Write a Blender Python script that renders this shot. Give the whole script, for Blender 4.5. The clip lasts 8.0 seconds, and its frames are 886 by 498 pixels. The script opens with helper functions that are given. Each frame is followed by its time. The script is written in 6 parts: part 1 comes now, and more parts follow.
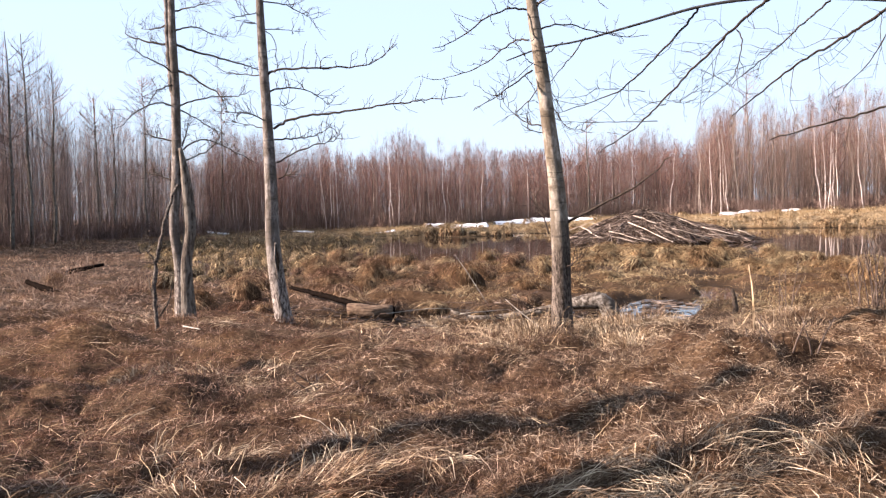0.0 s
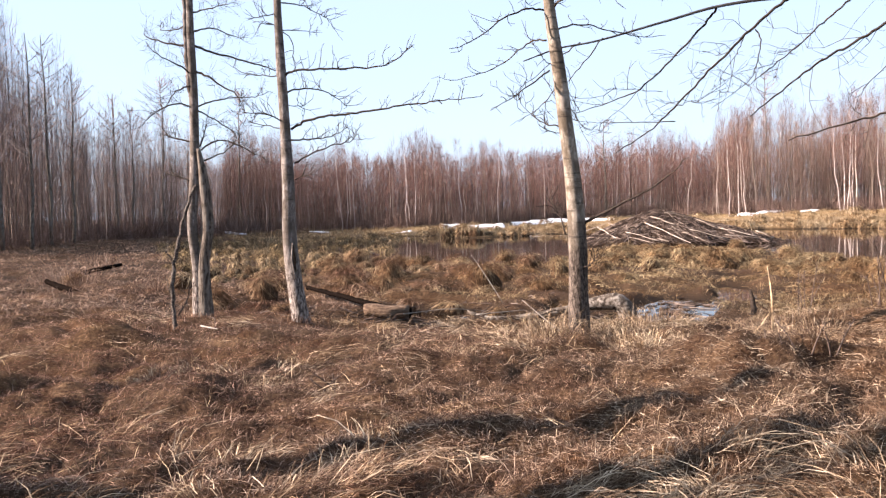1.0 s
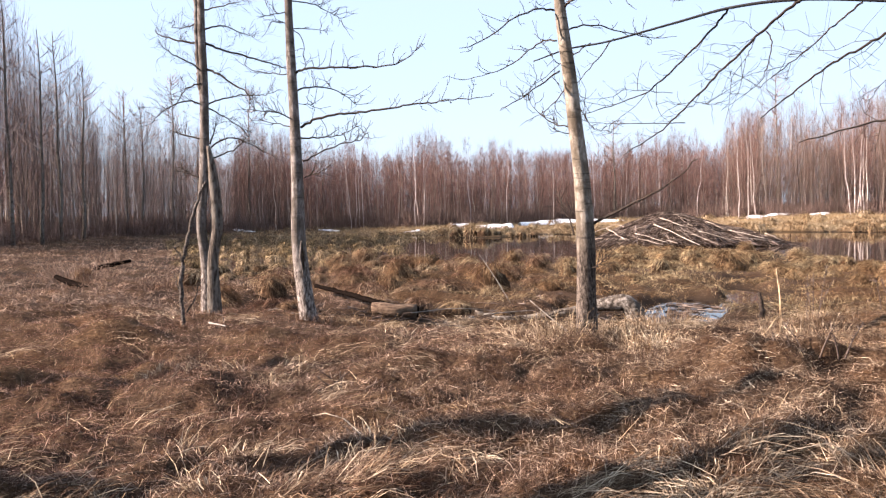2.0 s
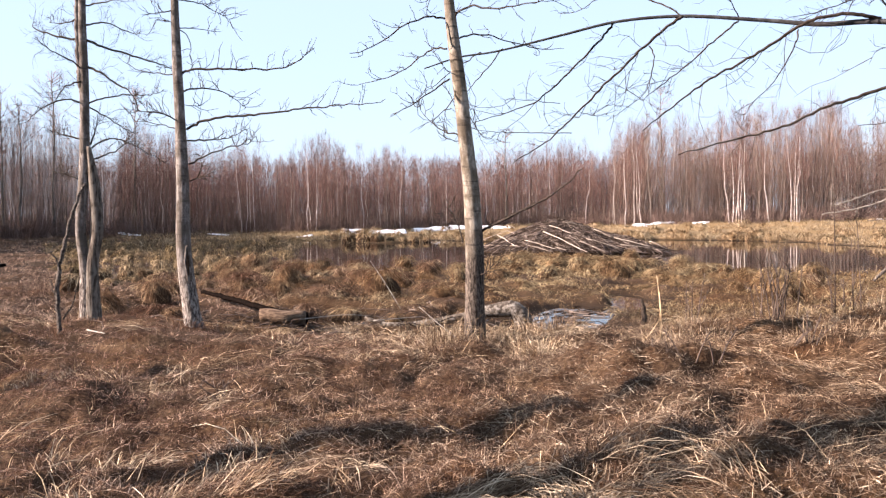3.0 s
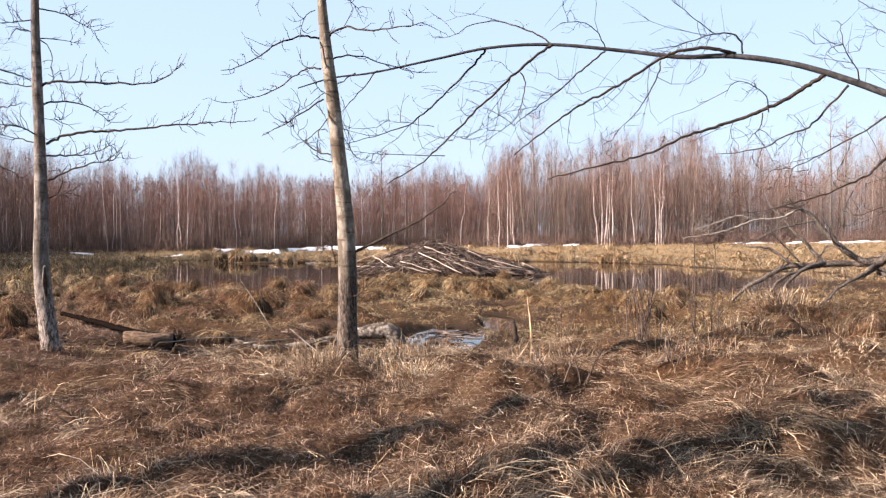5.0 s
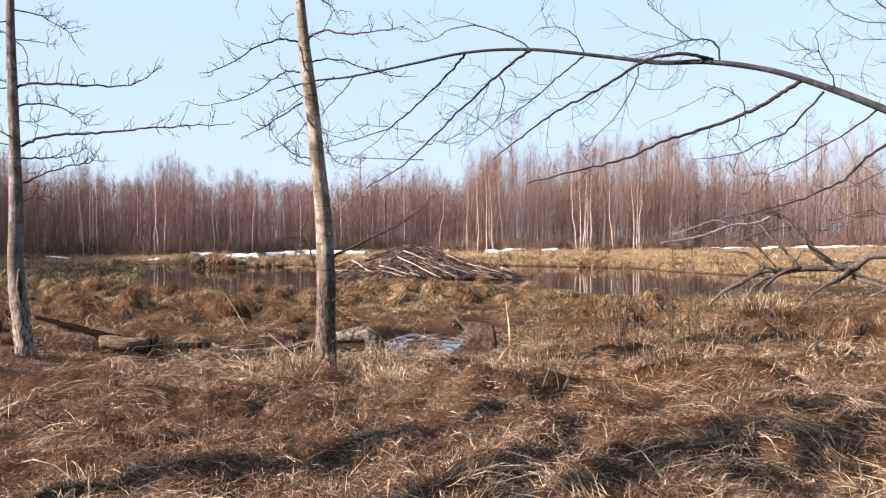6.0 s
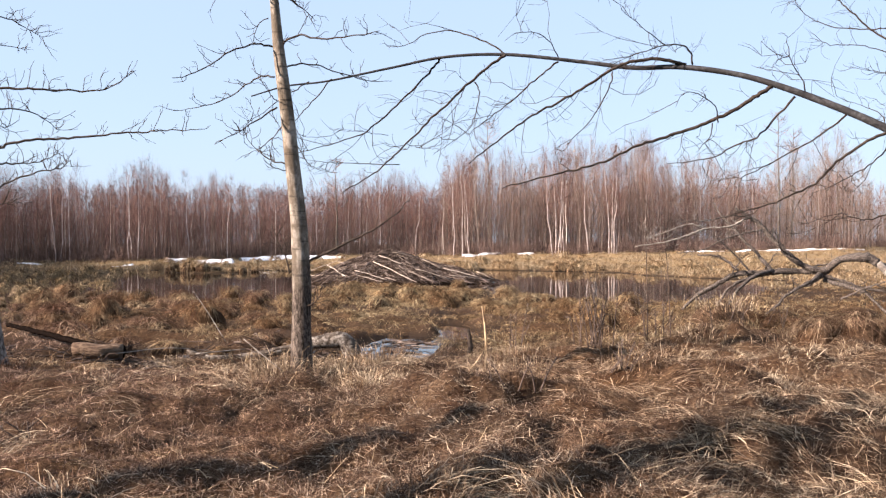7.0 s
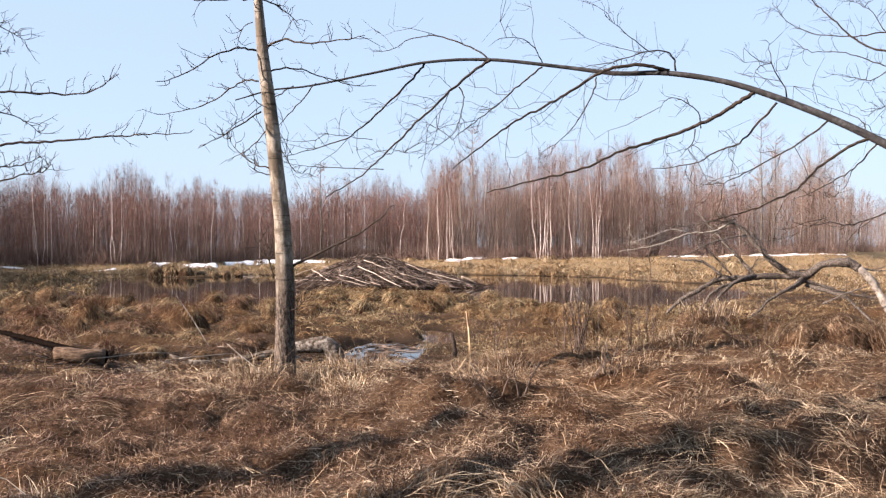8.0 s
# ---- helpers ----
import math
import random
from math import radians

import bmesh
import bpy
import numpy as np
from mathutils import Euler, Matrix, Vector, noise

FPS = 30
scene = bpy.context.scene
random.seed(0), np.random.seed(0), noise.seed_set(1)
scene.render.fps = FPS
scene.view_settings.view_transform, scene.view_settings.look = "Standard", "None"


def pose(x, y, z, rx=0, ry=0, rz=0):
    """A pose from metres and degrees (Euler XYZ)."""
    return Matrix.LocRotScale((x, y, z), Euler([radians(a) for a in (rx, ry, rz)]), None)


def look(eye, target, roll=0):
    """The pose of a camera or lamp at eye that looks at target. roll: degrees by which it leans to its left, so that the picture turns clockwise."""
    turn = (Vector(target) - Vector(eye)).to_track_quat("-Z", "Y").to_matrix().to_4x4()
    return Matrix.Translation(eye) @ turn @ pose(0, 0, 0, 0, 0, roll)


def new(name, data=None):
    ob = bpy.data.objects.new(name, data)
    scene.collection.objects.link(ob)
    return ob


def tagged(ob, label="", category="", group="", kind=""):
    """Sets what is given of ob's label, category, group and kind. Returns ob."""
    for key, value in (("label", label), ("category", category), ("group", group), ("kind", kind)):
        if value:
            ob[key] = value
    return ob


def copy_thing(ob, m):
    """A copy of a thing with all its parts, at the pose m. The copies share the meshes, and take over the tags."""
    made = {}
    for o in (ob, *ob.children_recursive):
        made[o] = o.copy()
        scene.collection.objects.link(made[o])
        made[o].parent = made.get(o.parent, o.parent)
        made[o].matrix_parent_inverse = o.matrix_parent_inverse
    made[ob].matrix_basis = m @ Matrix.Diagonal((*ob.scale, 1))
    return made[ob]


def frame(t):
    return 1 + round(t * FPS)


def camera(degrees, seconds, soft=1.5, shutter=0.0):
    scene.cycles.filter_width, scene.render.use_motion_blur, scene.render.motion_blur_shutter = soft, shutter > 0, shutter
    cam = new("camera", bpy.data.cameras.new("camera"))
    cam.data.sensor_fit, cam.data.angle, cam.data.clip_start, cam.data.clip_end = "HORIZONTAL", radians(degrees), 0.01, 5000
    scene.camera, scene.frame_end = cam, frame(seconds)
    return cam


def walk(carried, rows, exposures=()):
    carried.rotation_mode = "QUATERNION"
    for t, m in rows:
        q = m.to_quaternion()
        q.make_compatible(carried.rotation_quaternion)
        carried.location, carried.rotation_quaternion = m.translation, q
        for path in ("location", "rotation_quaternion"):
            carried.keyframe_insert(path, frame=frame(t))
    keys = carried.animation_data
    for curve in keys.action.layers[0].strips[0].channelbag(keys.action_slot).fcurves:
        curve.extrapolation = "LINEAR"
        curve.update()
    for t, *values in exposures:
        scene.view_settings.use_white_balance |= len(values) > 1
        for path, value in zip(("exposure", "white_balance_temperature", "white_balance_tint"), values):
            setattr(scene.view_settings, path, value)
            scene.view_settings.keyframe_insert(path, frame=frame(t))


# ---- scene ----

# ------------------------------------------------------------------ camera
cam = camera(50.46, 8.0, soft=1.3)
PATH = [
    (0, (-0.022, 0.099, 1.567), (-0.020, 10.090, 1.152), -1.56),
    (0.5, (-0.024, 0.093, 1.567), (-0.106, 10.085, 1.169), -1.50),
    (1, (-0.029, 0.097, 1.567), (-0.199, 10.087, 1.162), -1.52),
    (2.3, (-0.023, 0.088, 1.564), (-0.288, 10.076, 1.156), -0.91),
    (2.5, (-0.007, 0.103, 1.571), (0.025, 10.094, 1.167), -0.56),
    (3, (0.025, 0.111, 1.574), (0.897, 10.066, 1.212), -0.34),
    (3.5, (0.044, 0.131, 1.578), (1.513, 10.018, 1.284), -0.13),
    (4, (0.054, 0.129, 1.580), (1.951, 9.944, 1.335), -0.13),
    (4.5, (0.061, 0.127, 1.582), (2.136, 9.907, 1.398), 0.01),
    (6, (0.063, 0.137, 1.581), (2.455, 9.846, 1.484), 0.29),
    (6.5, (0.065, 0.138, 1.576), (2.608, 9.809, 1.509), 0.19),
    (7, (0.064, 0.129, 1.581), (2.703, 9.774, 1.534), 0.06),
    (7.5, (0.068, 0.115, 1.582), (2.792, 9.737, 1.555), 0.11),
    (8, (0.070, 0.121, 1.582), (2.865, 9.722, 1.584), 0.15),
]
walk(cam, [(t, look(eye, target, roll)) for t, eye, target, roll in PATH], exposures=((0.0, 2.35, 6470, 21), (2.5, 2.33, 6430, 21), (4.5, 2.21, 6390, 20), (8.0, 2.04, 6390, 19)))

# ------------------------------------------------------------------ light
SUN_DIR = Vector((-0.9945, -0.105, 0.0)).normalized()   # where the sun stands, on the plan
SUN_UP = radians(26)

world = bpy.data.worlds.new("spring_sky")
scene.world = world
world.use_nodes = True
wn = world.node_tree.nodes
sky = wn.new("ShaderNodeTexSky")
sky.sky_type = "NISHITA"
sky.sun_disc = False
sky.sun_elevation = SUN_UP
sky.sun_rotation = math.atan2(SUN_DIR.x, SUN_DIR.y)
sky.air_density, sky.dust_density, sky.ozone_density = 1.0, 1.2, 1.2
wn["Background"].inputs["Strength"].default_value = 0.0535
# thin even haze over the whole sky
haze = wn.new("ShaderNodeMix")
haze.data_type = "RGBA"
haze.inputs["Factor"].default_value = 0.75
haze.inputs["B"].default_value = (2.93, 3.92, 4.88, 1)
world.node_tree.links.new(sky.outputs["Color"], haze.inputs["A"])
world.node_tree.links.new(haze.outputs["Result"], wn["Background"].inputs["Color"])

sun = new("sun", bpy.data.lights.new("sun", "SUN"))
sun.data.energy, sun.data.angle, sun.data.color = 5.0, radians(0.6), (1.0, 0.84, 0.69)
to_sun = Vector((SUN_DIR.x * math.cos(SUN_UP), SUN_DIR.y * math.cos(SUN_UP), math.sin(SUN_UP)))
sun.matrix_world = look(to_sun * 60, (0, 0, 0))

# ------------------------------------------------------------------ materials


def shader(name, rough=0.7, spec=0.3):
    m = bpy.data.materials.new(name)
    m.use_nodes = True
    nt = m.node_tree
    b = nt.nodes["Principled BSDF"]
    b.inputs["Roughness"].default_value = rough
    b.inputs["Specular IOR Level"].default_value = spec
    return m, nt, b


def noise_node(nt, scale, detail=4.0, stretch=(1, 1, 1), rough=0.6):
    g = nt.nodes.new("ShaderNodeNewGeometry")
    mp = nt.nodes.new("ShaderNodeMapping")
    mp.inputs["Scale"].default_value = stretch
    n = nt.nodes.new("ShaderNodeTexNoise")
    n.inputs["Scale"].default_value, n.inputs["Detail"].default_value = scale, detail
    n.inputs["Roughness"].default_value = rough
    nt.links.new(g.outputs["Position"], mp.inputs["Vector"])
    nt.links.new(mp.outputs["Vector"], n.inputs["Vector"])
    return n.outputs["Fac"]


def ramp_node(nt, fac, stops, mode="LINEAR"):
    r = nt.nodes.new("ShaderNodeValToRGB")
    r.color_ramp.interpolation = mode
    e = r.color_ramp.elements
    while len(e) < len(stops):
        e.new(0.5)
    for el, (p, c) in zip(e, stops):
        el.position, el.color = p, (*c, 1)
    nt.links.new(fac, r.inputs["Fac"])
    return r.outputs["Color"]


def mix_node(nt, fac, a, b, how="MIX"):
    m = nt.nodes.new("ShaderNodeMix")
    m.data_type, m.blend_type = "RGBA", how
    for sock, v in ((m.inputs["Factor"], fac), (m.inputs["A"], a), (m.inputs["B"], b)):
        if isinstance(v, (int, float)):
            sock.default_value = v
        elif isinstance(v, tuple):
            sock.default_value = (*v, 1)
        else:
            nt.links.new(v, sock)
    return m.outputs["Result"]


def bump_node(nt, b, height, strength=0.5, dist=0.02):
    n = nt.nodes.new("ShaderNodeBump")
    n.inputs["Strength"].default_value, n.inputs["Distance"].default_value = strength, dist
    nt.links.new(height, n.inputs["Height"])
    nt.links.new(n.outputs["Normal"], b.inputs["Normal"])


def island(nt):
    return nt.nodes.new("ShaderNodeNewGeometry").outputs["Random Per Island"]


def grass_mat(name, stops, patch, patch_scale=0.35, through_light=0.22, drift=None):
    """Dry blades: each blade its own tone, drifting between tints over the ground."""
    m, nt, b = shader(name, 0.7, 0.0)
    tone = ramp_node(nt, island(nt), stops)
    where = ramp_node(nt, noise_node(nt, patch_scale, 3.0), [(0.38, (0, 0, 0)), (0.62, (1, 1, 1))])
    tint = mix_node(nt, where, (1, 1, 1), patch)
    if drift:
        g = nt.nodes.new("ShaderNodeNewGeometry")
        xyz = nt.nodes.new("ShaderNodeSeparateXYZ")
        nt.links.new(g.outputs["Position"], xyz.inputs["Vector"])
        east = nt.nodes.new("ShaderNodeMapRange")
        east.inputs["From Min"].default_value, east.inputs["From Max"].default_value = -3.0, 3.5
        nt.links.new(xyz.outputs["X"], east.inputs["Value"])
        tint = mix_node(nt, 1.0, tint, mix_node(nt, east.outputs["Result"], (0.84, 0.80, 0.83), drift), "MULTIPLY")
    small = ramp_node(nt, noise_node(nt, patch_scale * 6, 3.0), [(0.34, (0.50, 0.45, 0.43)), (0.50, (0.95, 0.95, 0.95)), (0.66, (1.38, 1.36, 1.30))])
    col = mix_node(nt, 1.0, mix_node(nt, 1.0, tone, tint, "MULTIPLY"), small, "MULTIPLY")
    wisp = ramp_node(nt, noise_node(nt, 10.0, 3.0), [(0.36, (0.46, 0.43, 0.41)), (0.50, (0.98, 0.98, 0.98)), (0.64, (1.42, 1.40, 1.36))])
    col = mix_node(nt, 1.0, col, wisp, "MULTIPLY")
    nt.links.new(col, b.inputs["Base Color"])
    if through_light:
        tr = nt.nodes.new("ShaderNodeBsdfTranslucent")
        nt.links.new(col, tr.inputs["Color"])
        mx = nt.nodes.new("ShaderNodeMixShader")
        mx.inputs["Fac"].default_value = through_light
        nt.links.new(b.outputs["BSDF"], mx.inputs[1])
        nt.links.new(tr.outputs["BSDF"], mx.inputs[2])
        nt.links.new(mx.outputs["Shader"], nt.nodes["Material Output"].inputs["Surface"])
    return m


def bark_mat(name, stops, furrow=(27, 27, 5), strength=0.7, blotch=None, rough=0.85, rings=0.0, foot=None):
    """Bark with upright furrows; rings: darker girdles round a smooth stem; foot: (height, stops) of the old bark below."""
    m, nt, b = shader(name, rough, 0.1)
    f = noise_node(nt, 1.0, 6.0, furrow, 0.7)
    col = ramp_node(nt, f, stops)
    if blotch:
        big = ramp_node(nt, noise_node(nt, 6.0, 5.0, (1, 1, 0.7)), [(0.46, (0, 0, 0)), (0.56, (1, 1, 1))])
        col = mix_node(nt, big, col, mix_node(nt, 0.8, col, blotch))
    if rings:
        r = ramp_node(nt, noise_node(nt, 1.0, 3.0, (2.5, 2.5, 17)), [(0.56, (1, 1, 1)), (0.66, (1 - rings, 1 - rings, 1 - rings))])
        col = mix_node(nt, 1.0, col, r, "MULTIPLY")
    if foot:
        old = ramp_node(nt, noise_node(nt, 1.0, 7.0, (36, 36, 12), 0.75), foot[1])
        g = nt.nodes.new("ShaderNodeNewGeometry")
        xyz = nt.nodes.new("ShaderNodeSeparateXYZ")
        nt.links.new(g.outputs["Position"], xyz.inputs["Vector"])
        wob = nt.nodes.new("ShaderNodeMath")
        wob.operation = "MULTIPLY_ADD"
        wob.inputs[1].default_value = 1.6
        nt.links.new(noise_node(nt, 1.0, 4.0, (9, 9, 2.5)), wob.inputs[0])
        nt.links.new(xyz.outputs["Z"], wob.inputs[2])
        up = nt.nodes.new("ShaderNodeMapRange")
        up.inputs["From Min"].default_value, up.inputs["From Max"].default_value = foot[0] + 0.5, foot[0] + 1.1
        nt.links.new(wob.outputs["Value"], up.inputs["Value"])
        col = mix_node(nt, up.outputs["Result"], old, col)
    nt.links.new(col, b.inputs["Base Color"])
    bump_node(nt, b, f, strength, 0.03)
    return m


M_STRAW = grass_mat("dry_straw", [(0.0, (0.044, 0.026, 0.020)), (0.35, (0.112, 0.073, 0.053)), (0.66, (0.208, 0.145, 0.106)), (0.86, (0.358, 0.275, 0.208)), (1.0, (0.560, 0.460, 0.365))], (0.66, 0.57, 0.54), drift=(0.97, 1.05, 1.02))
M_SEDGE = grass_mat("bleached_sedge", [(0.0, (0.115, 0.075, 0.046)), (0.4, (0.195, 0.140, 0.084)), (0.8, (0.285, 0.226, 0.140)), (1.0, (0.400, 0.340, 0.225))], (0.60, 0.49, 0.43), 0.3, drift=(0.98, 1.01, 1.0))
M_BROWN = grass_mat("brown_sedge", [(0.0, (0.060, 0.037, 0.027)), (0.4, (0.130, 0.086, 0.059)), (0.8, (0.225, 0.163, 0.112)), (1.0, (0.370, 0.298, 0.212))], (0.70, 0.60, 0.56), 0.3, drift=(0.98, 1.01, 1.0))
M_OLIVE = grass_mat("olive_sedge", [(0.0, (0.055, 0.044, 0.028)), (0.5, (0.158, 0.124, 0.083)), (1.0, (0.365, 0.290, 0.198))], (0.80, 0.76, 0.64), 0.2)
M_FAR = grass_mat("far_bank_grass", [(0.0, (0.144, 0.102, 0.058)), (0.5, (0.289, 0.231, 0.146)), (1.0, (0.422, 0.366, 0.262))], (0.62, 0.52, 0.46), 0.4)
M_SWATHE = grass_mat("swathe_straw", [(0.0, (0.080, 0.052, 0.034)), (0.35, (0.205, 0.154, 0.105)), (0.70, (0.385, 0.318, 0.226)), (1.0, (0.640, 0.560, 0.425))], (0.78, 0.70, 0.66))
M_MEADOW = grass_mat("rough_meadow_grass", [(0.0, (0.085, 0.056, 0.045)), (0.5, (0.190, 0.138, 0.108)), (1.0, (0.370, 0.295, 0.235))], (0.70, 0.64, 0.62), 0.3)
M_REED = grass_mat("pale_reed", [(0.0, (0.318, 0.246, 0.157)), (1.0, (0.483, 0.399, 0.285))], (0.9, 0.85, 0.8))


def ground_mat():
    m, nt, b = shader("thatch_and_mud", 0.9, 0.05)
    fine = noise_node(nt, 22, 8.0, (1, 1, 1), 0.75)
    mid = noise_node(nt, 3.0, 5.0)
    big = noise_node(nt, 0.25, 3.0)
    col = ramp_node(nt, fine, [(0.36, (0.018, 0.011, 0.007)), (0.5, (0.060, 0.039, 0.025)), (0.66, (0.135, 0.095, 0.060))])
    tint = ramp_node(nt, mid, [(0.35, (0.55, 0.45, 0.40)), (0.65, (1.0, 1.0, 1.0))])
    col = mix_node(nt, 1.0, col, tint, "MULTIPLY")
    # wet peat close to the water's level
    g = nt.nodes.new("ShaderNodeNewGeometry")
    xyz = nt.nodes.new("ShaderNodeSeparateXYZ")
    nt.links.new(g.outputs["Position"], xyz.inputs["Vector"])
    up = nt.nodes.new("ShaderNodeMapRange")
    up.inputs["From Min"].default_value, up.inputs["From Max"].default_value = -0.34, -0.14
    nt.links.new(xyz.outputs["Z"], up.inputs["Value"])
    col = mix_node(nt, up.outputs["Result"], (0.022, 0.015, 0.010), col)
    far = nt.nodes.new("ShaderNodeAttribute")
    far.attribute_name = "dry"
    wood_floor = nt.nodes.new("ShaderNodeAttribute")
    wood_floor.attribute_name = "litter"
    dry = ramp_node(nt, fine, [(0.36, (0.081, 0.057, 0.033)), (0.52, (0.178, 0.132, 0.078)), (0.68, (0.281, 0.218, 0.137))])
    above = nt.nodes.new("ShaderNodeMath")
    above.operation = "MULTIPLY"
    nt.links.new(far.outputs["Fac"], above.inputs[0])
    nt.links.new(up.outputs["Result"], above.inputs[1])
    col = mix_node(nt, above.outputs["Value"], col, dry)
    leaves = ramp_node(nt, fine, [(0.3, (0.045, 0.029, 0.022)), (0.7, (0.130, 0.088, 0.064))])
    col = mix_node(nt, wood_floor.outputs["Fac"], col, leaves)
    straw = ramp_node(nt, big, [(0.4, (1, 1, 1)), (0.62, (1.25, 1.15, 0.95))])
    col = mix_node(nt, 1.0, col, straw, "MULTIPLY")
    nt.links.new(col, b.inputs["Base Color"])
    bump_node(nt, b, fine, 0.8, 0.04)
    return m


def water_mat():
    m, nt, b = shader("dark_bog_water", 0.04, 0.5)
    b.inputs["Base Color"].default_value = (0.020, 0.014, 0.010, 1)
    b.inputs["IOR"].default_value = 1.33
    w = noise_node(nt, 2.2, 2.0)
    bump_node(nt, b, w, 0.05, 0.02)
    return m


def snow_mat():
    m, nt, b = shader("old_snow", 0.6, 0.3)
    c = ramp_node(nt, noise_node(nt, 1.5, 5.0), [(0.3, (0.55, 0.54, 0.54)), (0.55, (0.80, 0.80, 0.81))])
    nt.links.new(c, b.inputs["Base Color"])
    bump_node(nt, b, noise_node(nt, 4, 5.0), 0.5, 0.06)
    return m


def stem_mat(name, stops, rough=0.85):
    m, nt, b = shader(name, rough, 0.0)
    tone = ramp_node(nt, island(nt), stops)
    spot = ramp_node(nt, noise_node(nt, 6, 4.0, (1, 1, 2.0)), [(0.32, (0.35, 0.32, 0.30)), (0.5, (1, 1, 1))])
    nt.links.new(mix_node(nt, 1.0, tone, spot, "MULTIPLY"), b.inputs["Base Color"])
    return m


def cut_mat():
    m, nt, b = shader("gnawed_end_grain", 0.8, 0.2)
    c = ramp_node(nt, noise_node(nt, 18, 5.0), [(0.3, (0.16, 0.10, 0.06)), (0.7, (0.40, 0.28, 0.17))])
    nt.links.new(c, b.inputs["Base Color"])
    return m


M_GROUND, M_WATER, M_SNOW, M_CUT = ground_mat(), water_mat(), snow_mat(), cut_mat()
OLD = [(0.40, (0.014, 0.011, 0.009)), (0.50, (0.052, 0.042, 0.034)), (0.60, (0.125, 0.103, 0.086))]
M_ASPEN = bark_mat("aspen_bark", [(0.36, (0.083, 0.070, 0.055)), (0.50, (0.185, 0.160, 0.127)), (0.62, (0.267, 0.239, 0.203))], (14, 14, 6), 0.4, (0.080, 0.064, 0.046), rings=0.62, foot=(1.2, OLD))
M_GREYASPEN = bark_mat("grey_aspen_bark", [(0.38, (0.045, 0.037, 0.032)), (0.50, (0.122, 0.107, 0.096)), (0.60, (0.205, 0.186, 0.172))], (17, 17, 7), 0.7, (0.078, 0.066, 0.054), rings=0.4, foot=(0.9, [(0.42, (0.028, 0.022, 0.019)), (0.49, (0.110, 0.094, 0.083)), (0.57, (0.245, 0.219, 0.197))]))
M_OLDBARK = bark_mat("furrowed_grey_bark", [(0.40, (0.022, 0.018, 0.015)), (0.50, (0.081, 0.067, 0.054)), (0.62, (0.178, 0.152, 0.126))], (30, 30, 4.5), 1.0, (0.148, 0.133, 0.115))
M_LIMB = bark_mat("limb_bark", [(0.38, (0.015, 0.011, 0.009)), (0.55, (0.042, 0.032, 0.025)), (0.68, (0.073, 0.059, 0.048))], (22, 22, 22), 0.3)
M_LEAN = bark_mat("smooth_willow_bark", [(0.38, (0.019, 0.020, 0.020)), (0.52, (0.041, 0.041, 0.042)), (0.64, (0.064, 0.065, 0.069))], (14, 14, 14), 0.3, (0.025, 0.024, 0.025))
M_DEAD = bark_mat("weathered_dead_wood", [(0.40, (0.022, 0.018, 0.015)), (0.51, (0.074, 0.062, 0.053)), (0.62, (0.168, 0.147, 0.128))], (38, 38, 38), 0.9)
M_BARE = bark_mat("bleached_bare_wood", [(0.36, (0.07, 0.06, 0.05)), (0.46, (0.17, 0.15, 0.13)), (0.62, (0.25, 0.23, 0.20))], (9, 9, 9), 0.7)
M_LOG = bark_mat("rotting_log_bark", [(0.38, (0.014, 0.009, 0.006)), (0.52, (0.046, 0.030, 0.020)), (0.66, (0.101, 0.071, 0.047))], (34, 34, 34), 0.9)
M_BARELOG = bark_mat("barkless_brown_log", [(0.38, (0.04, 0.026, 0.018)), (0.52, (0.105, 0.072, 0.049)), (0.66, (0.18, 0.132, 0.094))], (9, 34, 34), 0.8)
# near black: the shade on the dark logs is put into the colour
M_SHADEWOOD = bark_mat("shade_dark_wood", [(0.38, (0.002, 0.002, 0.002)), (0.55, (0.007, 0.005, 0.004)), (0.68, (0.016, 0.011, 0.009))], (30, 30, 30), 0.7)
M_SHADEWOOD.node_tree.nodes["Principled BSDF"].inputs["Specular IOR Level"].default_value = 0.0
M_PALELOG = bark_mat("pale_birch_log", [(0.40, (0.030, 0.023, 0.018)), (0.48, (0.13, 0.11, 0.09)), (0.58, (0.28, 0.255, 0.22))], (16, 16, 16), 1.0, (0.06, 0.047, 0.036))
M_BIRCH = bark_mat("white_birch_bark", [(0.34, (0.077, 0.064, 0.058)), (0.42, (0.315, 0.278, 0.258)), (0.6, (0.450, 0.412, 0.395))], (3, 3, 8), 0.2, (0.201, 0.157, 0.142))
M_TWIG = stem_mat("red_brown_twigs", [(0.0, (0.064, 0.036, 0.031)), (0.5, (0.132, 0.079, 0.068)), (1.0, (0.228, 0.148, 0.128))])
M_GREYTWIG = stem_mat("grey_twigs", [(0.0, (0.088, 0.063, 0.052)), (0.6, (0.180, 0.134, 0.111)), (1.0, (0.300, 0.240, 0.204))])
M_ALDER = stem_mat("alder_twigs", [(0.0, (0.100, 0.069, 0.061)), (0.6, (0.212, 0.155, 0.136)), (1.0, (0.360, 0.283, 0.250))])
M_SHRUB = stem_mat("shrub_stems", [(0.0, (0.064, 0.043, 0.037)), (0.6, (0.132, 0.092, 0.079)), (1.0, (0.220, 0.164, 0.140))])
M_STEMS = stem_mat("wood_stems", [(0.0, (0.052, 0.041, 0.034)), (0.45, (0.102, 0.083, 0.070)), (0.72, (0.140, 0.114, 0.096)), (0.88, (0.215, 0.180, 0.156)), (1.0, (0.450, 0.405, 0.365))])
M_STICK = stem_mat("lodge_sticks", [(0.0, (0.022, 0.016, 0.013)), (0.5, (0.066, 0.050, 0.041)), (0.8, (0.125, 0.098, 0.083)), (1.0, (0.230, 0.190, 0.160))])


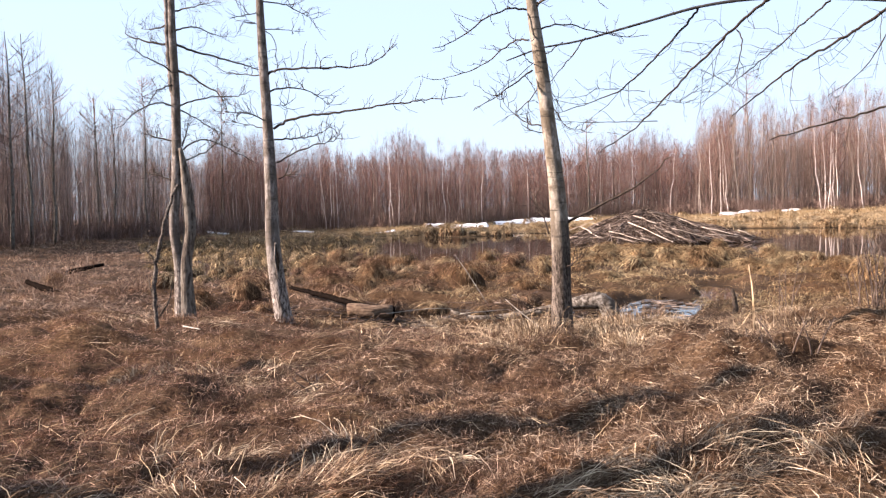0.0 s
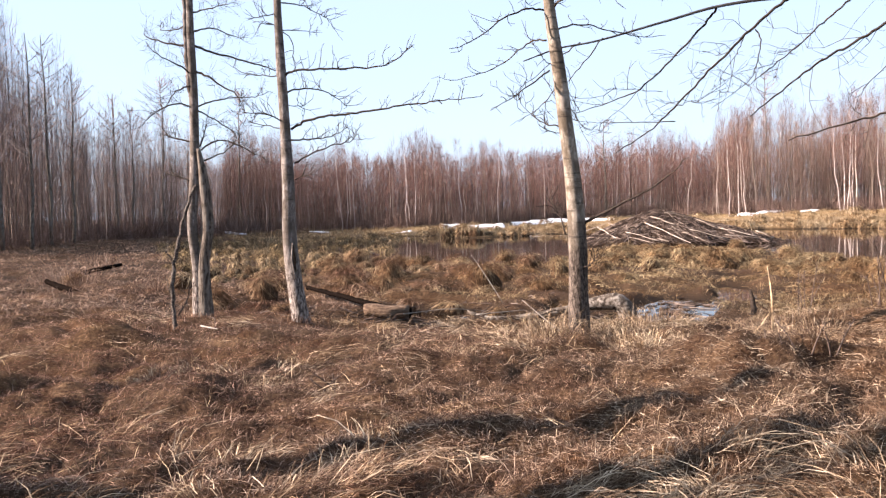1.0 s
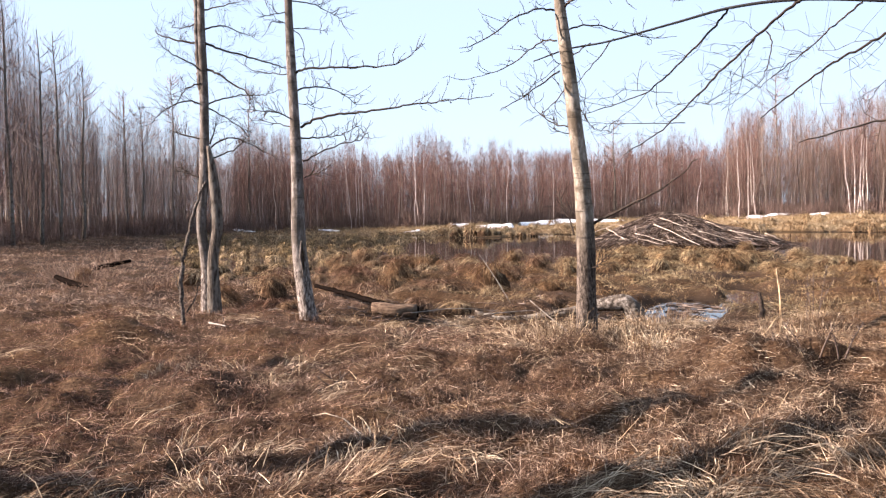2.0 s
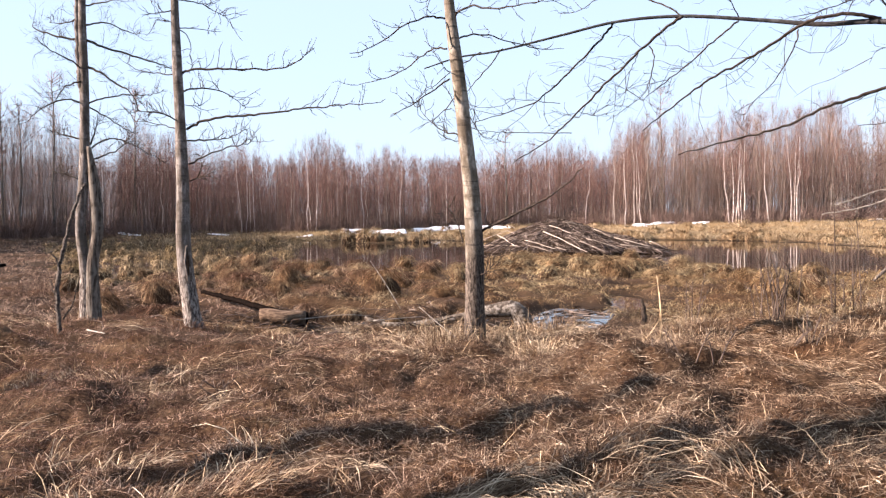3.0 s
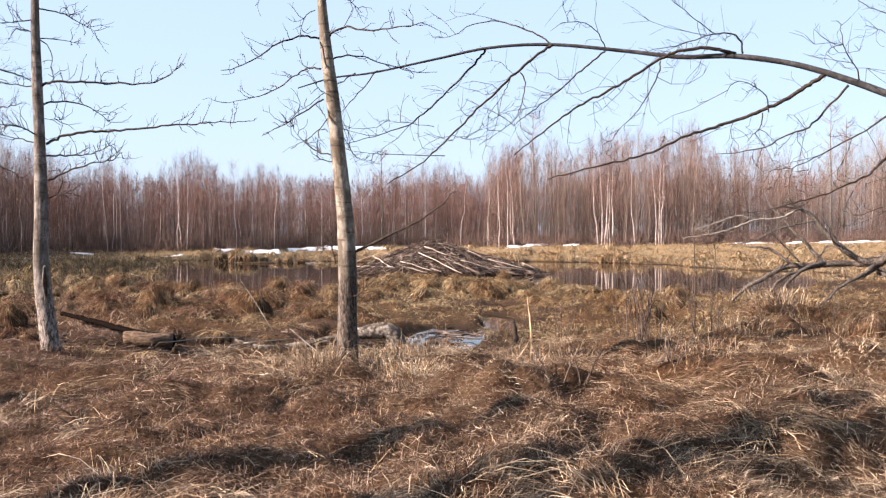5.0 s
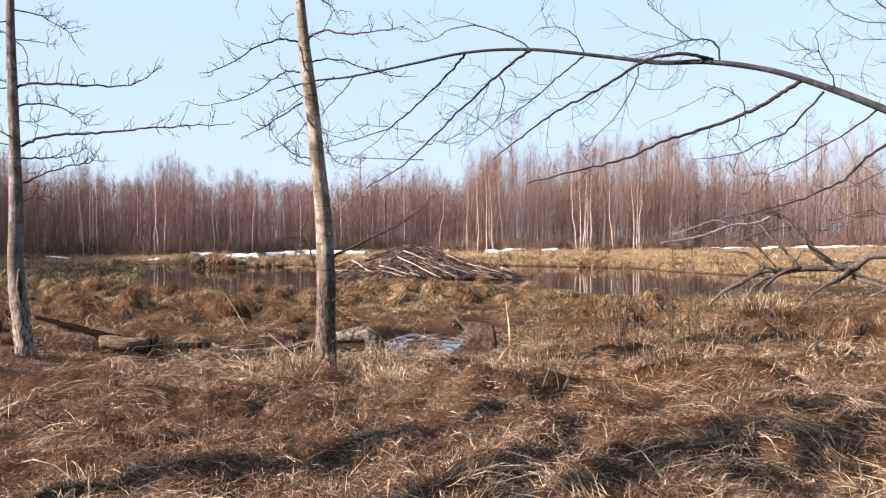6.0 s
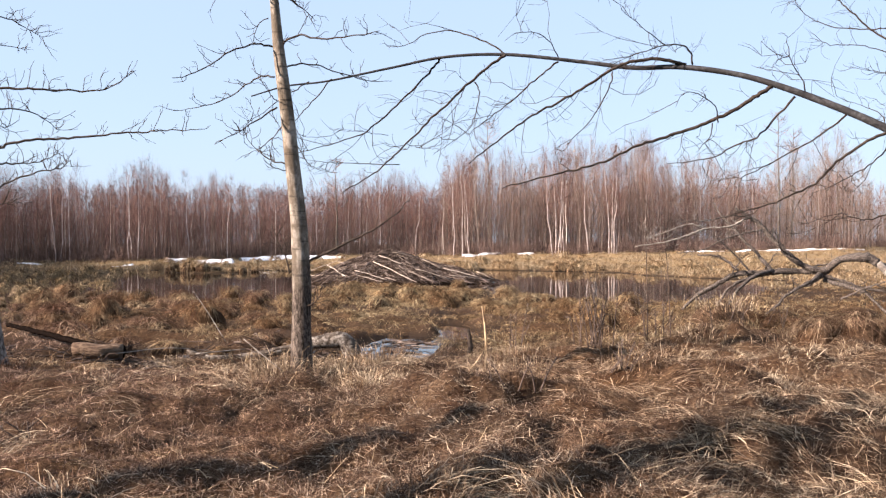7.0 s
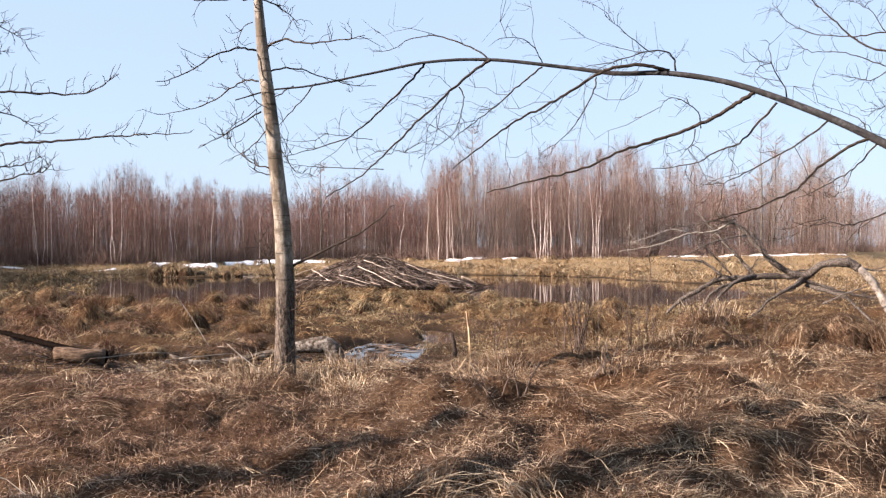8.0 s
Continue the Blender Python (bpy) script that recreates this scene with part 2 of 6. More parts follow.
def stick_mat(name, stops):
    m, nt, b = shader(name, 0.8, 0.2)
    rnd = nt.nodes.new("ShaderNodeObjectInfo").outputs["Random"]
    tone = ramp_node(nt, rnd, stops)
    spot = ramp_node(nt, noise_node(nt, 5, 4.0), [(0.3, (0.45, 0.40, 0.36)), (0.55, (1, 1, 1))])
    nt.links.new(mix_node(nt, 1.0, tone, spot, "MULTIPLY"), b.inputs["Base Color"])
    return m


M_PEELED = stick_mat("beaver_stick", [(0.0, (0.020, 0.014, 0.012)), (0.5, (0.060, 0.044, 0.037)), (0.75, (0.120, 0.092, 0.078)), (0.92, (0.215, 0.175, 0.150)), (1.0, (0.340, 0.290, 0.250))])
M_PEELPOLE = stick_mat("peeled_pole", [(0.0, (0.24, 0.20, 0.165)), (1.0, (0.52, 0.45, 0.38))])

# ------------------------------------------------------------------ mesh helpers
rng = np.random.default_rng(7)


def raw_mesh(name, verts, faces, material, smooth=True):
    """A mesh from numpy arrays; faces is a list of index arrays, n x 3 or n x 4."""
    me = bpy.data.meshes.new(name)
    verts = np.asarray(verts, np.float32)
    faces = [np.asarray(f, np.int32) for f in faces if len(f)]
    loops = np.concatenate([f.ravel() for f in faces])
    sizes = np.concatenate([np.full(len(f), f.shape[1]) for f in faces])
    starts = np.concatenate([[0], np.cumsum(sizes)[:-1]]).astype(np.int32)
    me.vertices.add(len(verts))
    me.vertices.foreach_set("co", verts.ravel())
    me.loops.add(len(loops))
    me.loops.foreach_set("vertex_index", loops)
    me.polygons.add(len(sizes))
    me.polygons.foreach_set("loop_start", starts)
    me.polygons.foreach_set("use_smooth", np.full(len(sizes), smooth))
    me.materials.append(material)
    me.update(calc_edges=True)
    return me


def join(pieces):
    """Pieces of (verts, quads, tris) as one."""
    vs, qs, ts, n = [], [], [], 0
    for v, q, t in pieces:
        vs.append(v)
        if len(q):
            qs.append(np.asarray(q) + n)
        if len(t):
            ts.append(np.asarray(t) + n)
        n += len(v)
    cat = lambda a, k: np.concatenate(a) if a else np.zeros((0, k), np.int32)
    return np.concatenate(vs), cat(qs, 4), cat(ts, 3)


def part(name, piece, material, parent=None, label="", smooth=True):
    v, q, t = piece
    ob = new(name, raw_mesh(name, v, [q, t], material, smooth))
    if parent is not None:
        ob.parent = parent
    return tagged(ob, label)


def thing(name, place, label, category, group="", kind=""):
    ob = new(name)
    ob.empty_display_size = 0.1
    ob.location = place
    return tagged(ob, label, category, group, kind)


def spline(points, n):
    """A smooth line of n points through the given ones."""
    p = np.asarray(points, float)
    if len(p) == 2:
        return p[0] + np.linspace(0, 1, n)[:, None] * (p[1] - p[0])
    e = np.vstack([2 * p[0] - p[1], p, 2 * p[-1] - p[-2]])
    u = np.linspace(0, len(p) - 1, n)
    i = np.minimum(u.astype(int), len(p) - 2)
    f = (u - i)[:, None]
    a, b, c, d = e[i], e[i + 1], e[i + 2], e[i + 3]
    return 0.5 * (2 * b + (c - a) * f + (2 * a - 5 * b + 4 * c - d) * f**2 + (3 * b - a - 3 * c + d) * f**3)


def tube(line, radii, sides=8, rough=0.0, cap=True):
    line = np.asarray(line, float)
    n = len(line)
    radii = np.broadcast_to(np.asarray(radii, float), (n,))
    d = np.gradient(line, axis=0)
    d /= np.linalg.norm(d, axis=1)[:, None] + 1e-9
    mean = d.mean(0)
    ref = np.array([1.0, 0, 0]) if abs(mean[2]) > 0.7 * np.linalg.norm(mean) + 1e-9 else np.array([0, 0, 1.0])
    s = np.cross(d, ref)
    s /= np.linalg.norm(s, axis=1)[:, None] + 1e-9
    u = np.cross(s, d)
    a = np.linspace(0, 2 * np.pi, sides, endpoint=False)
    r = radii[:, None] * (1 + rough * (rng.random((n, sides)) - 0.5))
    v = line[:, None] + r[..., None] * (np.cos(a)[None, :, None] * s[:, None] + np.sin(a)[None, :, None] * u[:, None])
    v = v.reshape(-1, 3)
    i, k = np.meshgrid(np.arange(n - 1), np.arange(sides), indexing="ij")
    j = (k + 1) % sides
    q = np.stack([i * sides + k, (i + 1) * sides + k, (i + 1) * sides + j, i * sides + j], -1).reshape(-1, 4)
    t = np.zeros((0, 3), np.int32)
    if cap:
        v = np.vstack([v, line[0], line[-1]])
        k = np.arange(sides)
        j = (k + 1) % sides
        t = np.vstack([np.stack([k, j, np.full(sides, n * sides)], 1),
                       np.stack([(n - 1) * sides + j, (n - 1) * sides + k, np.full(sides, n * sides + 1)], 1)])
    return v, q, t


TABLE = np.random.default_rng(3).random((257, 257))
TABLE[256], TABLE[:, 256] = TABLE[0], TABLE[:, 0]


def lattice(x, y):
    """Smooth value noise, 0 to 1."""
    x, y = np.asarray(x, float), np.asarray(y, float)
    i, j = np.floor(x), np.floor(y)
    f, g = x - i, y - j
    f, g = f * f * (3 - 2 * f), g * g * (3 - 2 * g)
    i, j = i.astype(int) % 256, j.astype(int) % 256
    a, b, c, d = TABLE[i, j], TABLE[i + 1, j], TABLE[i, j + 1], TABLE[i + 1, j + 1]
    return (a * (1 - f) + b * f) * (1 - g) + (c * (1 - f) + d * f) * g


def fbm(x, y, scale, octaves=3):
    out, amp, tot = 0.0, 1.0, 0.0
    for k in range(octaves):
        out = out + amp * lattice(x / scale * 2**k + 17.3 * k, y / scale * 2**k + 5.1 * k)
        tot, amp = tot + amp, amp * 0.5
    return out / tot


def step(v, a, b):
    f = np.clip((v - a) / (b - a), 0, 1)
    return f * f * (3 - 2 * f)


# ------------------------------------------------------------------ the lie of the land
WATER = -0.35
POND = [(-4.5, 36), (-1, 33), (2.0, 32), (4.5, 36), (6.0, 41), (9.5, 42.5), (12.5, 36.5), (13, 29.5), (16, 27.5), (23, 33.5), (31, 43.5),
        (28.5, 49), (27.5, 60), (25, 64), (19, 69), (12, 66), (8.5, 65.5), (5, 70), (-1, 79), (-3.5, 62), (-3.0, 45)]


def inside(x, y, poly):
    """Distance in metres to the outline of a polygon, positive within it."""
    x, y = np.asarray(x, float), np.asarray(y, float)
    best, odd = np.full(x.shape, 1e9), np.zeros(x.shape, bool)
    for (ax, ay), (bx, by) in zip(poly, poly[1:] + poly[:1]):
        ex, ey = bx - ax, by - ay
        f = np.clip(((x - ax) * ex + (y - ay) * ey) / (ex * ex + ey * ey), 0, 1)
        best = np.minimum(best, np.hypot(x - ax - f * ex, y - ay - f * ey))
        hit = ((ay > y) != (by > y)) & (x < (bx - ax) * (y - ay) / (by - ay + 1e-12) + ax)
        odd ^= hit
    return np.where(odd, best, -best)


def treeline(az):
    """How far off the wood begins, by its bearing in degrees east of north."""
    return np.interp(az, [-180, -60, -40, -27, -21, -14, -8, -3, 5, 12, 17, 25, 34, 39.0, 40.4, 42, 50, 56, 180],
                     [40, 45, 50, 58, 76, 86, 96, 86, 97, 104, 99, 99, 103, 109, 132, 190, 200, 60, 60])


LOG_LINE = ((-0.7, 15.7), (-1.45, 15.8), (-2.0, 17.2), (-2.66, 18.7), (-3.32, 20.2))


def log_gap(x, y):
    """Distance on the plan to the two dark logs in the dip."""
    x, y = np.asarray(x, float), np.asarray(y, float)
    best = np.full(x.shape, 1e9)
    for (ax, ay), (bx, by) in zip(LOG_LINE, LOG_LINE[1:]):
        ex, ey = bx - ax, by - ay
        f = np.clip(((x - ax) * ex + (y - ay) * ey) / (ex * ex + ey * ey), 0, 1)
        best = np.minimum(best, np.hypot(x - ax - f * ex, y - ay - f * ey))
    return best


def pillow(x, y, scale):
    """Rounded humps with narrow creases between them, 0 to 1."""
    return np.minimum(2.6 * np.abs(fbm(x, y, scale, 2) - 0.5), 1.0) ** 0.62


def bog_at(x, y):
    """How sodden the ground is on the west side of the pond, 0 to 1."""
    return step(y, 26, 32) * step(-x, 0.5, 3.5) * (1 - step(y, 66, 76)) * step(x + 0.33 * y, 0.0, 2.5)


def height(x, y):
    x, y = np.asarray(x, float), np.asarray(y, float)
    r, az = np.hypot(x, y), np.degrees(np.arctan2(x, y))
    # near meadow: matted swells
    u, v = 0.82 * x + 0.57 * y, 0.82 * y - 0.57 * x
    z = 0.30 * (fbm(x, y, 1.8, 3) - 0.5) + 0.30 * (fbm(x, y + 9, 7.0, 2) - 0.5)
    heap = 0.75 + 0.5 * step(x, -1.0, 3.0)
    z = z + 0.23 * heap * (pillow(u + 40, v, 1.15) - 0.5) + 0.125 * heap * (pillow(u + 11, v + 70, 0.48) - 0.5) + (0.12 - 0.05 * step(x, -1.0, 3.0)) * (fbm(u, v + 33, 0.24, 2) - 0.5)
    for cx, cy in ((1.42, 11.6), (-2.42, 14.15), (-4.25, 15.35), (-4.0, 13.1), (3.64, 11.2)):
        z = z * (1 - np.exp(-((x - cx) ** 2 + (y - cy) ** 2) / 0.5))
    for cx, cy, wide, high in ((9.3, 15.4, 0.55, 0.38), (10.6, 16.3, 0.6, 0.30), (8.0, 13.0, 0.6, 0.22), (6.4, 13.6, 0.5, 0.2), (-4.6, 12.0, 0.45, 0.28), (-2.3, 8.3, 0.4, 0.24), (-0.6, 9.4, 0.6, 0.16), (2.9, 9.2, 0.7, 0.16), (5.4, 9.0, 0.6, 0.22), (7.6, 10.2, 0.6, 0.2)):
        d = np.hypot(x - cx, y - cy) * (1 + 0.5 * (fbm(x, y, 0.5, 2) - 0.5))
        z = z + high * np.exp(-((d / wide) ** 2))
    z = z * step(r, 0.5, 3.0)
    # it sinks to the marsh beyond the three trees
    edge = 11.9 + 1.2 * (fbm(x, y, 4.0, 2) - 0.5) + 2.0 * step(x, 5.5, 10) + 2.8 * step(-x, 0.4, 2.0) + 5.5 * step(-x, 4.5, 9)
    marsh = step(y - edge, 0.0, 2.9 + 2.0 * step(x, 6, 10)) * step(np.cos(np.radians(az)), 0.1, 0.4)
    rough = (0.62 - 0.34 * step(y, 21, 29)) * (fbm(x + 70, y, 1.0, 3) - 0.5)
    shelf = -0.24 + 0.05 * step(x, 6, 11) * (1 - step(y, 20, 25)) - 0.05 * step(y, 21, 30)
    z = z * (1 - marsh) + (shelf + rough) * marsh
    # sodden ground on the left, where tussocks stand in water
    z = z - 0.19 * bog_at(x, y)
    # the dip with the logs, and two pools
    z = z - 0.17 * np.exp(-(((x + 0.2) / 2.2) ** 2 + ((y - 16.1) / 1.2) ** 2))
    wob = 0.4 * (fbm(x, y, 0.9, 2) - 0.5)
    low = step(x, -2.8, -1.5) * (1 - step(x, 3.4, 6.4)) * step(y, 11.3, 12.4) * (1 - step(y, 14.6, 15.6))
    z = z * (1 - low) + np.minimum(z, -0.05 - 0.15 * step(y, 12.4, 14.4)) * low
    open_mud = np.exp(-(((x - 3.7) / 1.3) ** 2 + ((y - 15.2) / 1.3) ** 2) ** 2)
    z = z * (1 - open_mud) - 0.27 * open_mud
    for cx, cy, rx, ry in ((3.9, 17.4, 0.56, 1.6), (5.9, 20.3, 0.36, 1.15)):
        d = np.hypot(((x - cx) - 0.24 * (y - cy)) / rx, (y - cy) / ry) + wob
        shore = step(d, 0.7, 1.9)
        z = np.where(z > -0.46, z * shore - 0.46 * (1 - shore), z)
    bare = 1 - step(log_gap(x, y), 0.45, 1.0)
    z = z * (1 - bare) + np.minimum(z, -0.20) * bare
    # pond
    d = inside(x, y, POND) + 2.2 * (fbm(x, y, 3.0, 3) - 0.5)
    z = z * (1 - step(d, -0.6, 1.0)) - 0.9 * step(d, -0.6, 1.0)
    # grassy islet in the pond
    d = np.hypot((x - 1.9) / 3.4, (y - 66.5) / 1.9) + 0.4 * (fbm(x, y, 1.5, 2) - 0.5)
    z = np.where(d < 1, np.maximum(z, -0.42 + 0.30 * (1 - d)), z)
    # far bank, climbing to the wood, higher to the east
    top = np.clip(0.25 + 0.027 * az, 0.05, 1.35)
    top = np.where(az > 10, 1.57 - (1.57 - top) * np.interp(az, [10, 14], [1.06, 1.2]), top)
    far = step(r - treeline(az), -17, 1) * (np.abs(az) < 80)
    bank = inside(x, y, POND) < -0.3
    near_end = (treeline(az) - 10) * (1 - np.interp(az, [4, 13], [0, 1])) + 68 * np.interp(az, [4, 13], [0, 1])
    lift = np.clip((r - near_end) / (treeline(az) + 1 - near_end), 0, 1) * bank
    z = z * (1 - lift) + lift * (top + 0.3 * (fbm(x, y, 4, 3) - 0.5) + 0.40 * (fbm(x + 15, y, 1.5, 2) - 0.5))
    z = z + 0.004 * np.clip(r - treeline(az) - 30, 0, 400) * bank
    return z


def on_ground(x, y):
    return float(height(np.array([x]), np.array([y]))[0])


def make_ground():
    # rings that widen outward, and finer bearings where the land is open to the north
    r = np.concatenate([[0.0], np.geomspace(0.8, 3, 24)[:-1], np.geomspace(3, 110, 300)[:-1], np.geomspace(110, 2600, 30)])
    az = np.radians(np.concatenate([np.arange(-34, 50, 0.34), np.arange(50, 326, 3.0)]))
    R, A = np.meshgrid(r, az, indexing="ij")
    X, Y = R * np.sin(A), R * np.cos(A)
    Z = height(X, Y)
    v = np.stack([X, Y, Z], -1).reshape(-1, 3)
    n, m = R.shape
    i, k = np.meshgrid(np.arange(n - 1), np.arange(m), indexing="ij")
    j = (k + 1) % m
    q = np.stack([i * m + k, i * m + j, (i + 1) * m + j, (i + 1) * m + k], -1).reshape(-1, 4)
    ground = part("ground", (v, q, np.zeros((0, 3), int)), M_GROUND)
    bearing = np.degrees(A)
    bearing = np.where(bearing > 180, bearing - 360, bearing)
    litter = step(R - treeline(bearing), -2, 3) * (bearing < 36) * (np.abs(bearing) < 60)
    dry = step(Y, 32, 46) * step(X, -14, -5) * (1 - litter) * (1 - bog_at(X, Y))
    for key, values in (("litter", litter), ("dry", dry)):
        ground.data.attributes.new(key, "FLOAT", "POINT").data.foreach_set("value", values.ravel().astype(np.float32))
    tagged(ground, "brown marshy meadow ground under matted dead grass", "ground", kind="structure")
    lo = np.array([[-30, 13.0], [36, 13.0], [36, 84], [-30, 84]])
    w = part("water", (np.c_[lo, np.full(4, WATER)], np.array([[0, 1, 2, 3]]), np.zeros((0, 3), int)), M_WATER)
    tagged(w, "still dark brown pond water reflecting the wood", "pond", kind="structure")


make_ground()

# ------------------------------------------------------------------ grass


def bent_blades(base, yaw, length, ups, width, twist=0.5):
    """Ribbons that start at base, run along yaw and change their slope from segment to segment (ups: n x k, radians)."""
    n, k = ups.shape
    h = np.stack([np.cos(yaw), np.sin(yaw), 0 * yaw], 1)
    s = np.stack([-np.sin(yaw), np.cos(yaw), 0 * yaw], 1)
    tw = (rng.random(n) - 0.5) * 2 * twist
    s = s * np.cos(tw)[:, None] + np.array([0, 0, 1.0]) * np.sin(tw)[:, None]
    p, rows = base.copy(), []
    for a in range(k):
        w = width * (1.0 if a == 0 else 1.0 - 0.45 * a / k)
        rows += [p - s * (w / 2)[:, None], p + s * (w / 2)[:, None]]
        u = ups[:, a]
        p = p + (length / k)[:, None] * (h * np.cos(u)[:, None] + np.array([0, 0, 1.0]) * np.sin(u)[:, None])
    rows.append(p)
    v = np.stack(rows, 1).reshape(-1, 3)
    m = 2 * k + 1
    o = (np.arange(n) * m)[:, None]
    q = np.concatenate([o + np.array([[2 * a, 2 * a + 1, 2 * a + 3, 2 * a + 2]]) for a in range(k - 1)]) if k > 1 else np.zeros((0, 4), int)
    t = o + np.array([[2 * k - 2, 2 * k - 1, 2 * k]])
    return v, q, t


def scatter(n, r0, r1, a0, a1, power=0.6):
    r = (r0**power + rng.random(n) * (r1**power - r0**power)) ** (1 / power)
    a = np.radians(a0 + rng.random(n) * (a1 - a0))
    return r * np.sin(a), r * np.cos(a)


def flow(x, y):
    """Which way the winter's snow has combed the grass."""
    return 7.5 * (fbm(x + 11, y + 3, 1.8, 2) - 0.35) + 5.0 * (fbm(x - 30, y, 0.55, 2) - 0.5)


def matted_grass():
    pieces = []
    for n, r0, r1, a0, a1, power, long, wide in ((200000, 3.6, 18.5, -31, 46, 0.75, 0.19, 0.0032), (14000, 1.0, 14, 46, 329, 0.9, 0.34, 0.008), (9000, 0.6, 3.8, -31, 46, 1.2, 0.3, 0.005)):
        x, y = scatter(n, r0, r1, a0, a1, power)
        z = height(x, y)
        clump = fbm(x + 5, y + 60, 0.45, 2)
        dip = np.hypot((x + 0.4) / 2.9, (y - 15.4) / 2.3) < 0.65 + 0.6 * fbm(x, y, 0.7, 2)
        keep = (z > -0.30) & (rng.random(n) < (0.30 + 1.35 * clump) * np.where(dip, 0.09, 1.0) * (0.5 + 0.5 * step(x, -1.5, 2.5)))
        x, y, z, clump = x[keep], y[keep], z[keep], clump[keep]
        n = len(x)
        yaw = flow(x, y) + rng.normal(0, 1.0, n) * np.where(rng.random(n) < 0.45, 1.8, 0.5)
        size = long * (0.35 + 1.4 * rng.random(n) ** 2.2) * np.interp(np.hypot(x, y), [6, 13], [1.0, 0.7])
        tuft = (rng.random(n) < 0.30 * step(clump, 0.50, 0.72) + 0.04)
        first = np.radians(np.where(tuft, rng.normal(34, 15, n), rng.normal(6, 12, n)))
        second = np.where(tuft, first - np.radians(rng.normal(52, 18, n)), np.radians(rng.normal(-6, 10, n)))
        base = np.stack([x, y, z + 0.07 * rng.random(n) * clump - 0.012], 1)
        pieces.append(bent_blades(base, yaw, size, np.stack([first, second], 1), wide * (0.5 + 0.9 * rng.random(n)), 0.9))
    # short broken bits of leaf and stem that fill the mat
    x, y = scatter(250000, 3.8, 17.5, -31, 46, 0.8)
    z = height(x, y)
    clump = fbm(x + 5, y + 60, 0.45, 2)
    dip = np.hypot((x + 0.4) / 2.9, (y - 15.4) / 2.3) < 0.65 + 0.6 * fbm(x, y, 0.7, 2)
    keep = (z > -0.28) & (rng.random(len(x)) < np.where(dip, 0.16, 1.0))
    x, y, z, clump = x[keep], y[keep], z[keep], clump[keep]
    n = len(x)
    up = np.radians(rng.normal(16, 26, n))
    base = np.stack([x, y, z + 0.06 * rng.random(n) * clump - 0.005], 1)
    pieces.append(bent_blades(base, rng.random(n) * 6.283, 0.03 + 0.10 * rng.random(n) ** 1.5, up[:, None], 0.003 + 0.0035 * rng.random(n), 1.0))
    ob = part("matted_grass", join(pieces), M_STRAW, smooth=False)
    tagged(ob, "matted dead straw-brown grass pressed flat by winter snow", "grass", kind="stuff")
    # combed swathes: bundles of paler straw that lie the same way, most of them on the drier ground to the east
    count, each = 1300, 40
    x, y = scatter(count, 4.0, 16.5, -31, 46, 0.85)
    keep = (rng.random(count) < np.interp(x, [-4, -1, 0, 1.5, 4.5, 6.5], [0.2, 0.25, 0.5, 1.0, 0.95, 0.55])) & (fbm(x + 21, y + 4, 1.4, 2) > 0.44)
    x, y = x[keep], y[keep]
    count = len(x)
    lay = flow(x, y) + rng.normal(0, 0.4, count)
    x, y, lay, big = (np.repeat(v, each) for v in (x, y, lay, 0.5 + 0.8 * rng.random(count)))
    n = len(x)
    across, along = rng.normal(0, 0.085, n) * big, rng.normal(0, 0.12, n) * big
    x = x - np.sin(lay) * across + np.cos(lay) * along
    y = y + np.cos(lay) * across + np.sin(lay) * along
    z = height(x, y)
    keep = z > -0.22
    x, y, z, lay, big = x[keep], y[keep], z[keep], lay[keep], big[keep]
    n = len(x)
    ups = np.radians(np.stack([rng.normal(20, 10, n), rng.normal(0, 8, n), rng.normal(-18, 10, n)], 1))
    base = np.stack([x, y, z + 0.05 * rng.random(n)], 1)
    ob = part("straw_swathes", bent_blades(base, lay + rng.normal(0, 0.38, n), (0.16 + 0.34 * rng.random(n)) * big, ups, 0.0035 + 0.0025 * rng.random(n), 0.8), M_SWATHE, smooth=False)
    tagged(ob, "combed swathes of pale straw lying over the brown mat", "straw", kind="stuff")
    # long bleached straws lying over the mat
    x, y = scatter(1500, 5.2, 17, -30, 45, 0.85)
    z = height(x, y)
    keep = (z > -0.25) & (fbm(x + 50, y + 8, 1.3, 2) > 0.45)
    x, y, z = x[keep], y[keep], z[keep]
    n = len(x)
    ups = np.radians(np.stack([rng.normal(12, 14, n), rng.normal(0, 8, n), rng.normal(-8, 10, n)], 1))
    ob = part("loose_straw", bent_blades(np.stack([x, y, z + 0.05 + 0.05 * rng.random(n)], 1), flow(x, y) + rng.normal(0, 0.8, n), 0.22 + 0.5 * rng.random(n) ** 2, ups, 0.003 + 0.0025 * rng.random(n)), M_REED, smooth=False)
    tagged(ob, "long bleached straws scattered over the matted grass", "straw", kind="stuff")
    # few blades that still stand
    x, y = scatter(3000, 7.5, 18, -30, 45, 0.9)
    z = height(x, y)
    keep = (z > -0.25) & (fbm(x + 90, y, 0.9, 2) > 0.55)
    x, y, z = x[keep], y[keep], z[keep]
    n = len(x)
    ups = np.radians(np.stack([rng.normal(68, 14, n), rng.normal(48, 22, n), rng.normal(20, 30, n)], 1))
    ob = part("standing_grass", bent_blades(np.stack([x, y, z], 1), rng.random(n) * 6.28, 0.14 + 0.26 * rng.random(n) ** 2, ups, np.full(n, 0.004)), M_SEDGE, smooth=False)
    tagged(ob, "thin upright stalks of dead bleached grass", "grass", kind="stuff")


matted_grass()


